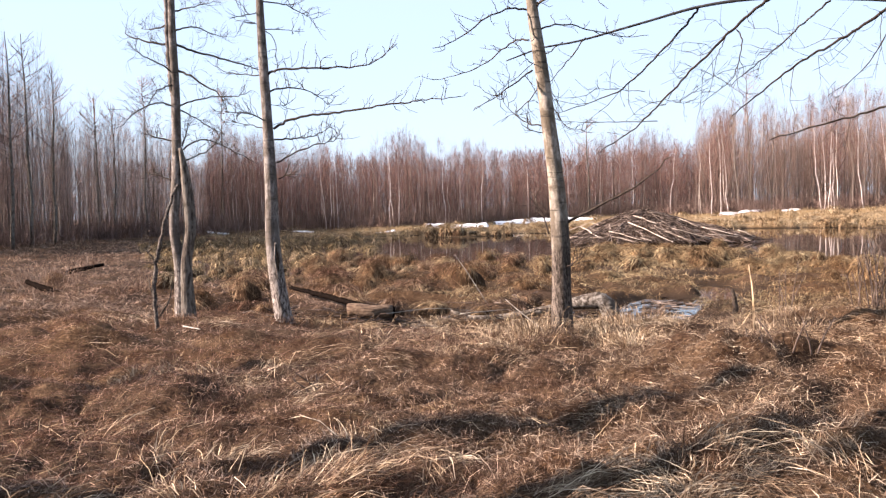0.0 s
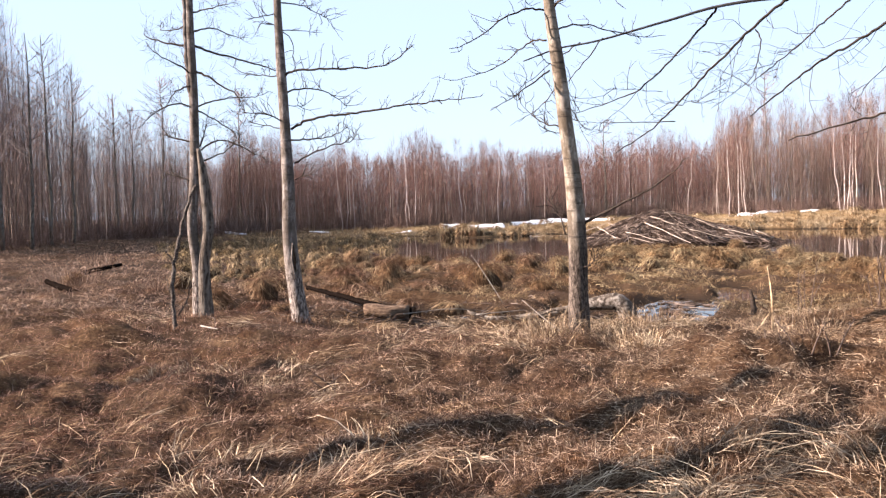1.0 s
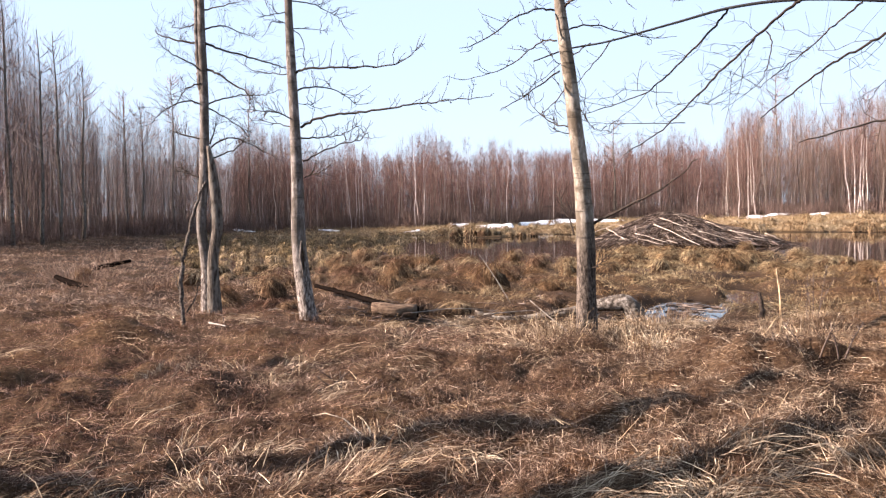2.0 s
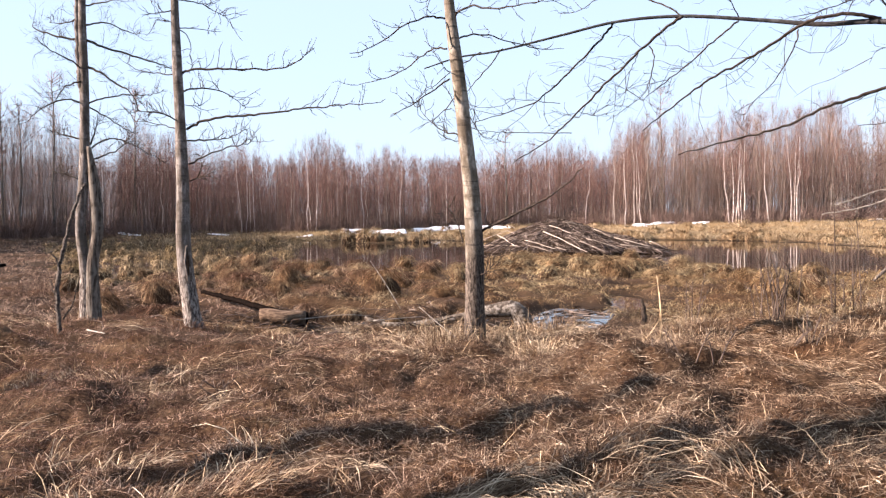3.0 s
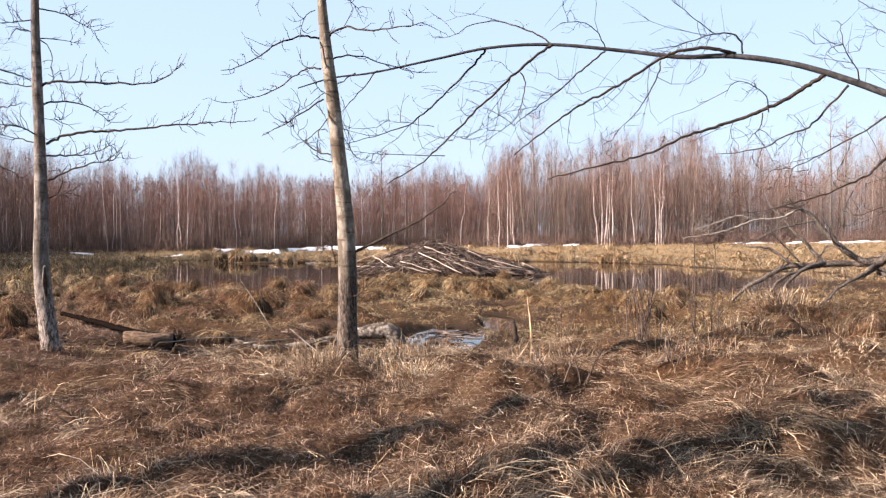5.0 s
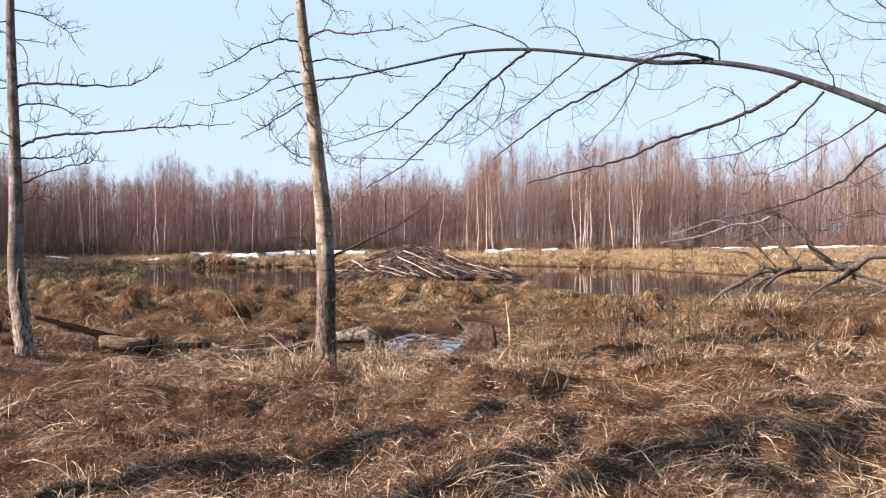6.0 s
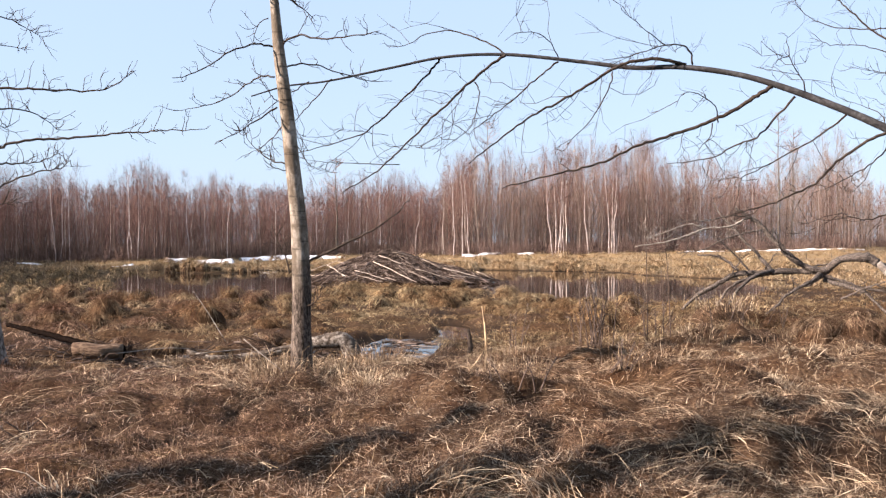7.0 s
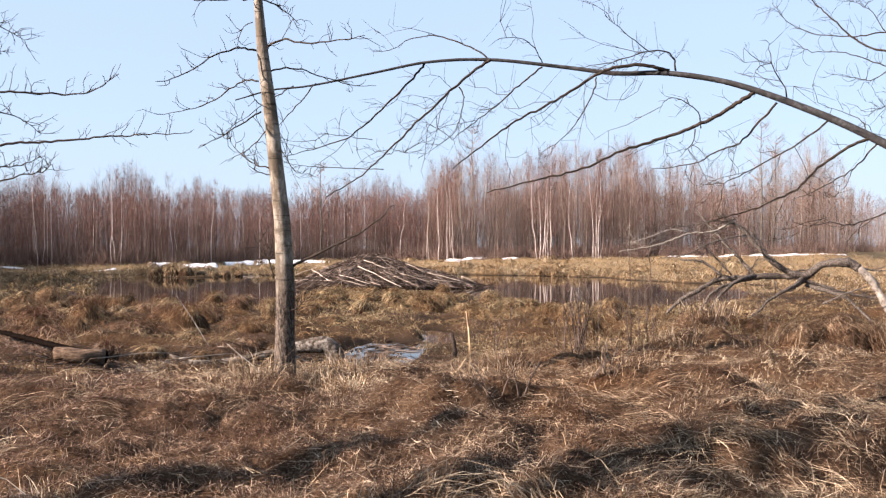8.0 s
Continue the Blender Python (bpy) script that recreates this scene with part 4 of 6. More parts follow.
def middle_tree():
    tree = thing("aspen_tree", (-2.42, 14.15, 0), "bare aspen with a curved foot and a wound in its bark", "tree", "bare trees before the pond")
    trunk(tree, "trunk", [(-2.42, 14.15, -0.06), (-2.49, 14.13, 0.47), (-2.55, 14.12, 1.15), (-2.55, 14.12, 1.99), (-2.57, 14.12, 2.91), (-2.60, 14.11, 3.74), (-2.62, 14.11, 4.57), (-2.62, 14.11, 5.73), (-2.62, 14.11, 7.20)], [0.135, 0.118, 0.105, 0.092, 0.078, 0.07, 0.058, 0.042, 0.02], M_GREYASPEN, flare=0.25)
    for spine, r in (
        ([(-2.56, 14.12, 3.63), (-2.40, 14.05, 3.69), (-2.06, 14.00, 3.70), (-1.64, 13.96, 3.69), (-1.26, 13.89, 3.68), (-0.92, 13.82, 3.75), (-0.61, 13.74, 3.96)], 0.04),
        ([(-2.48, 14.13, 2.84), (-2.21, 14.04, 2.96), (-1.70, 13.98, 3.02), (-1.15, 13.90, 3.08), (-0.65, 13.80, 3.12), (-0.24, 13.68, 3.15), (0.29, 13.55, 3.17)], 0.042),
        ([(-2.52, 14.13, 3.39), (-2.37, 14.33, 3.46), (-2.14, 14.54, 3.48), (-1.92, 14.75, 3.39), (-1.77, 14.95, 3.27)], 0.028),
        ([(-2.50, 14.13, 2.68), (-2.23, 14.35, 2.70), (-2.00, 14.55, 2.74), (-1.69, 14.75, 2.90)], 0.028),
        ([(-2.46, 14.14, 2.34), (-2.19, 14.03, 2.46), (-1.87, 13.93, 2.56), (-1.57, 13.81, 2.61), (-1.43, 13.68, 2.72)], 0.028),
        ([(-2.60, 14.11, 2.95), (-2.73, 13.92, 3.02), (-2.93, 13.71, 3.05), (-3.16, 13.49, 3.04)], 0.024),
        ([(-2.62, 14.11, 2.84), (-2.89, 14.31, 2.92), (-3.27, 14.49, 3.03)], 0.02),
        ([(-2.61, 14.11, 3.61), (-2.94, 14.25, 3.67), (-3.26, 14.39, 3.76), (-3.51, 14.53, 3.92)], 0.02),
        ([(-2.57, 14.12, 4.30), (-2.39, 14.40, 4.35), (-2.05, 14.71, 4.36)], 0.018),
        ([(-2.64, 14.11, 4.56), (-2.83, 13.87, 4.46), (-2.98, 13.63, 4.38)], 0.018),
        ([(-2.60, 14.11, 4.71), (-2.33, 14.33, 4.71), (-2.10, 14.53, 4.63), (-1.92, 14.73, 4.55)], 0.022),
        ([(-2.45, 14.14, 2.09), (-2.19, 13.98, 2.17), (-1.95, 13.81, 2.28)], 0.018),
        ([(-2.56, 14.12, 4.28), (-2.48, 14.41, 4.21), (-2.50, 14.67, 3.91), (-2.47, 14.95, 3.69)], 0.016),
        ([(-2.63, 14.11, 4.37), (-2.79, 14.08, 4.41), (-2.91, 14.05, 4.39)], 0.014),
        ([(-2.58, 14.12, 3.20), (-2.35, 14.16, 3.18), (-2.23, 14.18, 3.19)], 0.01),
    ):
        limb(tree, spine, r * 0.5, M_LIMB, 20 if r > 0.02 else 6, 0.34, 0.6, thick=0.0058)
    bark_wound(tree, (-2.53, 14.12, 0.88), 0.27, 0.030, radians(-62), 0.108)
    return tree


def front_tree():
    tree = thing("aspen_tree", (1.42, 11.6, 0), "bare aspen with smooth buff bark, rough and dark below", "tree", "bare trees before the pond")
    trunk(tree, "trunk", [(1.42, 11.61, -0.07), (1.42, 11.61, 0.50), (1.42, 11.61, 1.13), (1.38, 11.61, 1.89), (1.31, 11.62, 2.58), (1.24, 11.63, 3.27), (1.16, 11.64, 3.89), (1.08, 11.65, 4.71), (0.94, 11.66, 6.00)], [0.135, 0.118, 0.112, 0.1, 0.093, 0.083, 0.07, 0.05, 0.025], M_ASPEN, 22, flare=0.18)
    for spine, r in (
        ([(1.28, 11.61, 1.24), (1.24, 11.73, 1.43), (1.17, 11.85, 1.59), (1.12, 11.97, 1.76)], 0.022),
        ([(1.18, 11.67, 3.97), (1.23, 11.52, 4.03), (1.42, 11.36, 4.07), (1.63, 11.19, 4.00), (1.96, 11.00, 4.02), (2.23, 10.81, 4.06)], 0.03),
        ([(1.24, 11.66, 3.73), (1.40, 11.77, 3.80), (1.65, 11.85, 3.81), (1.91, 11.94, 3.76), (2.29, 12.00, 3.69), (2.63, 12.05, 3.68)], 0.022),
        ([(1.08, 11.68, 3.98), (0.91, 11.59, 3.98), (0.64, 11.51, 3.89), (0.38, 11.42, 3.70), (0.06, 11.32, 3.51), (-0.09, 11.22, 3.48)], 0.024),
        ([(1.10, 11.67, 3.61), (0.96, 11.81, 3.64), (0.80, 11.94, 3.56), (0.57, 12.07, 3.40), (0.27, 12.20, 3.30), (-0.10, 12.32, 3.24)], 0.022),
        ([(1.13, 11.67, 3.24), (0.97, 11.52, 3.12), (0.70, 11.37, 2.92), (0.38, 11.22, 2.73)], 0.022),
        ([(1.25, 11.66, 2.55), (1.06, 11.81, 2.62), (0.94, 11.96, 2.74), (0.78, 12.10, 2.91)], 0.018),
        ([(1.05, 11.68, 4.60), (0.84, 11.56, 4.55), (0.57, 11.44, 4.49), (0.34, 11.32, 4.43)], 0.02),
        ([(1.13, 11.67, 4.60), (1.34, 11.85, 4.59), (1.50, 12.04, 4.54), (1.66, 12.22, 4.45)], 0.02),
        ([(1.03, 11.68, 4.32), (0.93, 11.86, 4.28), (0.87, 12.03, 4.11), (0.88, 12.19, 4.07)], 0.012),
        ([(1.13, 11.67, 3.33), (1.07, 11.53, 3.34), (0.99, 11.38, 3.42)], 0.014),
        ([(1.39, 11.66, 1.18), (1.47, 11.60, 1.32), (1.64, 11.53, 1.45), (1.90, 11.44, 1.58), (2.19, 11.34, 1.72), (2.48, 11.23, 1.92), (2.66, 11.14, 2.12)], 0.04),
        ([(1.44, 11.55, 0.82), (1.55, 11.47, 0.87), (1.61, 11.40, 0.96), (1.63, 11.33, 1.08)], 0.018),
        ([(1.25, 11.66, 2.96), (1.41, 11.81, 2.77), (1.56, 11.96, 2.58), (1.83, 12.09, 2.52)], 0.012),
        ([(1.25, 11.66, 2.48), (1.09, 11.68, 2.51), (0.98, 11.68, 2.61)], 0.012),
        ([(1.24, 11.66, 3.06), (1.10, 11.91, 2.91), (0.95, 12.16, 2.79), (0.69, 12.41, 2.66)], 0.014),
    ):
        limb(tree, spine, r * 0.55, M_LIMB, 13 if r > 0.015 and r < 0.035 else 4, 0.28, 0.4, thick=0.0052)
    return tree


def leaning_tree():
    tree = thing("willow_tree", (10.4, 7.9, 0), "bare willow bowed far over in a long arch", "tree")
    trunk(tree, "trunk", [(10.33, 7.95, 0.05), (10.14, 8.19, 0.78), (9.79, 8.60, 1.58), (9.29, 9.15, 2.32), (8.61, 9.79, 2.90), (8.18, 10.16, 3.22), (7.58, 10.61, 3.57), (7.06, 10.96, 3.80), (6.44, 11.34, 3.94), (5.85, 11.65, 3.96), (5.24, 11.94, 4.06), (4.30, 12.31, 4.18), (3.49, 12.56, 4.15), (2.74, 12.74, 3.99), (1.91, 12.89, 3.80), (1.38, 12.95, 3.72), (0.91, 12.99, 3.57)], [0.13, 0.11, 0.092, 0.075, 0.056, 0.049, 0.042, 0.037, 0.035, 0.031, 0.026, 0.022, 0.019, 0.016, 0.013, 0.011, 0.008], M_LEAN, 14)
    for spine, r in (
        ([(6.47, 11.32, 3.97), (6.21, 11.38, 4.03), (5.85, 11.48, 4.03), (5.49, 11.58, 3.89), (5.12, 11.67, 3.64), (4.74, 11.74, 3.43), (4.37, 11.80, 3.22), (3.99, 11.86, 2.92), (3.62, 11.90, 2.63)], 0.055),
        ([(4.30, 12.31, 4.18), (4.09, 12.29, 4.04), (3.74, 12.31, 3.74), (3.28, 12.36, 3.30), (2.89, 12.37, 2.91), (2.51, 12.36, 2.56), (2.02, 12.37, 2.25)], 0.045),
        ([(3.43, 12.58, 4.15), (3.32, 12.69, 3.97), (3.00, 12.85, 3.63), (2.64, 13.02, 3.28), (2.44, 13.14, 3.13), (2.05, 13.29, 3.00), (1.59, 13.43, 2.87)], 0.035),
        ([(1.98, 12.88, 3.83), (1.74, 12.81, 3.53), (1.51, 12.74, 3.28), (1.35, 12.66, 3.04)], 0.02),
        ([(1.68, 12.92, 3.79), (1.47, 13.08, 3.67), (1.11, 13.25, 3.41), (0.78, 13.40, 3.18)], 0.02),
        ([(7.38, 10.75, 3.63), (7.13, 10.81, 3.48), (6.79, 10.93, 3.26), (6.44, 11.04, 3.11), (6.02, 11.17, 2.96), (5.69, 11.24, 2.85), (5.16, 11.40, 2.61), (4.72, 11.49, 2.51), (4.01, 11.67, 2.31)], 0.06),
        ([(7.61, 10.59, 3.49), (7.50, 10.79, 3.27), (7.35, 11.01, 3.02), (7.16, 11.25, 2.91), (6.90, 11.53, 2.75), (6.49, 11.88, 2.69)], 0.035),
        ([(8.12, 10.20, 3.24), (8.04, 10.42, 3.10), (7.89, 10.68, 2.92), (7.62, 11.02, 2.70), (7.39, 11.32, 2.53), (7.14, 11.62, 2.46)], 0.03),
        ([(8.48, 9.91, 2.98), (8.20, 9.98, 2.86), (7.88, 10.10, 2.63), (7.60, 10.16, 2.35), (7.31, 10.23, 2.20), (6.92, 10.36, 2.04), (6.51, 10.48, 1.92)], 0.045),
        ([(8.54, 9.85, 2.93), (8.44, 10.06, 2.68), (8.25, 10.35, 2.44), (7.93, 10.72, 2.24)], 0.025),
        ([(6.54, 11.28, 3.97), (6.47, 11.23, 4.11), (6.33, 11.22, 4.21), (6.07, 11.27, 4.19), (5.64, 11.40, 4.06), (5.28, 11.48, 3.98)], 0.028),
        ([(6.15, 11.27, 4.20), (5.90, 11.25, 4.34), (5.64, 11.24, 4.50), (5.45, 11.18, 4.60)], 0.016),
        ([(4.30, 12.31, 4.18), (4.11, 12.46, 4.34), (3.84, 12.63, 4.49), (3.59, 12.79, 4.57), (3.27, 12.96, 4.52), (3.06, 13.10, 4.39), (2.82, 13.23, 4.39)], 0.025),
        ([(4.95, 12.06, 4.13), (4.83, 11.97, 4.27), (4.65, 11.91, 4.39), (4.32, 11.90, 4.39), (4.10, 11.85, 4.26)], 0.018),
        ([(7.71, 10.52, 3.54), (7.64, 10.47, 3.69), (7.50, 10.48, 3.88), (7.41, 10.46, 4.12), (7.34, 10.41, 4.25)], 0.02),
        ([(7.44, 10.46, 3.97), (7.27, 10.46, 3.92), (7.13, 10.44, 3.75)], 0.012),
        ([(6.61, 10.77, 3.14), (6.53, 10.71, 3.33), (6.36, 10.69, 3.45), (6.10, 10.73, 3.49), (5.96, 10.69, 3.30)], 0.018),
        ([(6.55, 10.81, 3.13), (6.39, 10.61, 2.92), (6.12, 10.49, 2.72)], 0.018),
        ([(4.95, 12.06, 4.07), (4.73, 12.34, 3.87), (4.50, 12.61, 3.62), (4.17, 12.90, 3.33), (3.99, 13.14, 3.15)], 0.028),
        ([(5.49, 11.50, 3.86), (5.40, 11.40, 3.64), (5.22, 11.35, 3.36), (4.97, 11.32, 3.05), (4.59, 11.35, 2.79)], 0.022),
        ([(3.85, 12.35, 3.79), (3.87, 12.21, 3.61), (3.78, 12.11, 3.29), (3.65, 12.02, 3.09), (3.19, 12.02, 2.77)], 0.02),
        ([(3.72, 12.39, 3.71), (3.68, 12.66, 3.52), (3.48, 12.98, 3.15)], 0.014),
        ([(8.45, 9.93, 2.98), (8.51, 10.05, 3.18), (8.50, 10.24, 3.31), (8.32, 10.55, 3.46)], 0.018),
        ([(2.80, 13.04, 3.11), (2.31, 12.98, 3.15), (2.10, 12.86, 3.16)], 0.01),
        ([(2.90, 12.40, 2.94), (3.16, 12.49, 2.89), (3.49, 12.56, 2.97)], 0.01),
        ([(2.80, 12.32, 2.64), (2.23, 12.50, 2.66), (1.84, 12.63, 2.68), (1.55, 12.73, 2.73)], 0.014),
        ([(9.20, 9.23, 2.36), (8.88, 9.41, 2.12), (8.44, 9.67, 2.02), (8.09, 9.84, 1.88), (7.78, 9.96, 1.99)], 0.03),
    ):
        limb(tree, spine, r * 0.48, M_LIMB, 15 if r > 0.025 else 7, 0.30, 0.1, thick=0.0036, shoots=6 if r > 0.025 else 2)
    return tree


def side_tree():
    tree = thing("alder_tree", (11.3, 9.4, 0), "bare alder whose outer twigs hang into the sky", "tree")
    trunk(tree, "trunk", [(11.3, 9.4, -0.1), (11.25, 9.45, 1.5), (11.15, 9.55, 3.0), (11.2, 9.5, 5.0), (11.25, 9.6, 8.0)], [0.14, 0.12, 0.10, 0.08, 0.03], M_OLDBARK, flare=0.3)
    limb(tree, [(11.15, 9.55, 3.0), (10.95, 9.7, 3.35), (10.79, 9.89, 3.62)], 0.04, M_LIMB, 0, tip=0.9)
    for spine, r in (
        ([(10.79, 9.89, 3.62), (10.33, 10.36, 4.13), (9.84, 10.84, 4.31), (9.46, 11.17, 4.47), (9.18, 11.40, 4.83), (8.94, 11.59, 5.14), (8.85, 11.66, 5.35)], 0.05),
        ([(10.09, 10.60, 4.24), (9.68, 10.98, 4.61), (9.35, 11.26, 4.61), (8.94, 11.59, 4.69), (8.67, 11.79, 4.88), (8.48, 11.93, 5.19)], 0.028),
        ([(10.33, 10.36, 4.12), (9.94, 10.74, 4.10), (9.63, 11.03, 4.18), (9.29, 11.31, 4.37), (8.88, 11.63, 4.45), (8.70, 11.77, 4.67)], 0.026),
        ([(9.84, 10.84, 4.31), (9.57, 11.07, 3.99), (9.41, 11.21, 4.00), (9.12, 11.45, 4.11)], 0.02),
        ([(9.94, 10.74, 4.03), (9.68, 10.98, 3.62), (9.46, 11.17, 3.52)], 0.018),
        ([(9.68, 10.98, 4.61), (9.52, 11.12, 4.94), (9.29, 11.31, 5.13)], 0.018),
    ):
        limb(tree, spine, r * 0.42, M_LIMB, 18, 0.36, 0.1, thick=0.0036)
    return tree


def fallen_tree():
    tree = thing("fallen_tree", (14.6, 16.4, 0), "dead fallen willow with grey weathered arching limbs over the bank", "dead tree")
    spines = (
        ([(15.02, 17.86, 1.18), (14.79, 18.05, 1.34), (14.47, 18.31, 1.23), (14.18, 18.53, 1.00), (13.84, 18.79, 0.64)], 0.128),
        ([(14.23, 18.50, 1.00), (13.83, 18.67, 1.07), (13.53, 18.77, 1.25), (13.11, 18.94, 1.72), (12.75, 19.07, 2.08), (12.27, 19.26, 2.43)], 0.09),
        ([(14.18, 18.53, 1.00), (13.74, 18.86, 0.99), (13.10, 19.14, 0.96), (12.38, 19.43, 0.85), (11.71, 19.67, 0.49), (11.22, 19.78, 0.08)], 0.09),
        ([(13.07, 19.09, 0.94), (12.56, 19.12, 0.83), (12.05, 19.13, 0.64), (11.64, 19.07, 0.07)], 0.06),
        ([(13.29, 19.19, 0.89), (13.06, 19.53, 1.35), (12.81, 19.86, 1.75), (12.62, 20.17, 2.14), (12.44, 20.46, 2.61)], 0.05),
        ([(13.07, 19.10, 1.82), (12.64, 19.14, 2.21), (12.17, 19.21, 2.01), (11.53, 19.37, 1.94), (10.82, 19.54, 1.68), (10.00, 19.75, 1.54)], 0.035),
        ([(11.63, 19.54, 1.98), (11.32, 19.64, 2.07), (10.84, 19.84, 1.88), (10.35, 20.02, 1.72)], 0.018),
        ([(14.14, 18.57, 0.78), (14.50, 17.97, 0.60), (14.57, 17.59, 0.43), (14.75, 17.11, 0.00), (14.88, 16.66, -0.30)], 0.06),
        ([(14.24, 18.11, 0.37), (14.44, 17.62, 0.60), (14.63, 17.14, 0.81)], 0.035),
        ([(14.07, 19.00, 1.06), (14.49, 18.74, 1.16), (14.91, 18.47, 1.23), (15.40, 18.13, 1.13), (15.87, 17.78, 1.24)], 0.03),
        ([(12.22, 19.41, 0.83), (12.54, 19.44, 1.22), (12.81, 19.51, 1.38)], 0.02),
        ([(12.97, 19.17, 0.96), (13.18, 19.14, 1.29), (13.34, 19.15, 1.42)], 0.02),
        ([(13.42, 18.73, 0.84), (13.44, 18.71, 0.58)], 0.025),
        ([(13.11, 18.94, 1.72), (12.98, 18.97, 1.62), (12.75, 19.07, 1.77)], 0.02),
        ([(14.93, 17.94, 1.24), (15.34, 17.79, 1.14), (15.91, 17.48, 1.12)], 0.03),
    )
    tagged(limb(tree, [(16.04, 16.95, -0.85), (15.63, 17.33, -0.01), (15.28, 17.64, 0.74), (15.02, 17.86, 1.18)], 0.085, M_BARE, 0, tip=0.9), "split trunk bare of bark, bleached pale")
    for k, (spine, r) in enumerate(spines):
        limb(tree, spine, r * (0.92 if k < 5 else 0.8), M_BARE if k in (5, 6) else M_DEAD, 9 if r > 0.03 else 5, 0.45, 0.2, 0.35, 0.007, 2)
    for spine, r in (
        ([(12.2, 19.0, 1.0), (11.9, 19.3, 1.3), (11.5, 19.6, 1.35)], 0.035),
        ([(14.1, 18.6, 0.95), (13.5, 18.3, 0.70), (12.9, 18.2, 0.45), (12.3, 18.2, 0.0)], 0.05),
        ([(13.9, 18.7, 1.0), (14.5, 18.4, 0.75), (15.1, 18.0, 0.55), (15.6, 17.6, 0.50)], 0.045),
        ([(12.9, 19.0, 1.95), (12.4, 19.1, 1.85), (11.9, 19.2, 1.70), (11.4, 19.3, 1.45), (10.9, 19.5, 1.40)], 0.022),
        ([(12.6, 19.1, 2.20), (12.1, 19.2, 2.25), (11.6, 19.3, 2.15), (11.0, 19.5, 2.10)], 0.018),
        ([(12.6, 19.2, 1.0), (12.2, 19.3, 1.45), (11.8, 19.4, 1.75)], 0.024),
        ([(13.4, 18.9, 1.35), (13.0, 18.6, 1.55), (12.7, 18.4, 1.95)], 0.024),
        ([(12.9, 18.7, 1.0), (12.3, 18.4, 0.9), (11.6, 18.2, 0.5), (11.2, 18.0, 0.0)], 0.05)):
        limb(tree, spine, r, M_DEAD, 8, 0.45, 0.2, 0.4, 0.007, 2)
    return tree


def dead_sapling():
    tree = thing("dead_sapling", (-4.0, 13.1, 0), "leaning dead sapling with a snapped top", "sapling")
    for spine, r in (
        ([(-4.01, 13.10, -0.05), (-4.02, 13.10, 0.52), (-3.97, 13.11, 0.98), (-3.88, 13.14, 1.45), (-3.76, 13.18, 1.84), (-3.66, 13.20, 2.03)], 0.045),
        ([(-4.00, 13.10, 0.67), (-4.04, 13.09, 0.99), (-4.10, 13.07, 1.11)], 0.018),
        ([(-4.00, 13.10, 0.20), (-4.07, 13.08, 0.52), (-4.10, 13.07, 0.72)], 0.015),
        ([(-3.97, 13.11, 0.20), (-3.85, 13.15, 0.43), (-3.80, 13.16, 0.62)], 0.015),
    ):
        limb(tree, spine, r * 0.7, M_DEAD, 4, 0.3, 0.6, 0.5)
    return tree


tree_with_two_stems()
middle_tree()
front_tree()
leaning_tree()
side_tree()
fallen_tree()
dead_sapling()


# ------------------------------------------------------------------ trees behind the camera, which shade the foreground


def shade_tree(x, y, tall, foot, lean, broken=False):
    label = "unseen broken aspen snag, leaned to cast a foreground shadow" if broken else "unseen tall bare aspen, leaned to cast a foreground shadow"
    tree = thing("aspen_tree", (x, y, 0), label, "tree", "trees behind the meadow")
    a = np.array([x, y, -0.1])
    top = a + tall * np.array([lean[0], lean[1], 1.0])
    b = (a + top) / 2 + np.array([rng.normal(0, 0.1), rng.normal(0, 0.1), 0])
    trunk(tree, "trunk", [tuple(a), tuple(b), tuple(top)], [foot, foot * 0.8, foot * 0.6 if broken else 0.04], M_ASPEN, 10, 0.3)
    for k in range(2 if broken else 12):
        f = 0.4 + 0.5 * rng.random()
        p = a + (top - a) * f
        g = rng.random() * 6.283
        L = (1 - f) * 2.6 + 0.7
        d = np.array([math.cos(g), math.sin(g), 0.55])
        limb(tree, [tuple(p), tuple(p + d * L * 0.5), tuple(p + d * L + np.array([0, 0, 0.3 * L]))], 0.03 + 0.02 * (1 - f), M_LIMB, 8, 0.4, sub=1, thick=0.007)
    return tree


# unseen, added for their shadows; leaned so these fall 26 degrees north of east
SHADE = (math.cos(radians(26)), math.sin(radians(26)))
LEAN = tuple(2.105 * SHADE[k] + 2.05 * SUN_DIR[k] for k in (0, 1))
for back, across, tall, foot, broken in ((5.0, 3.85, 10.5, 0.25, False), (9.0, 3.35, 11.5, 0.12, False), (8.0, 5.62, 6.7, 0.26, True), (13.0, 9.75, 8.1, 0.30, True)):
    shade_tree(-SHADE[1] * across - SHADE[0] * back, SHADE[0] * across - SHADE[1] * back, tall, foot, LEAN, broken)

# ------------------------------------------------------------------ the woods


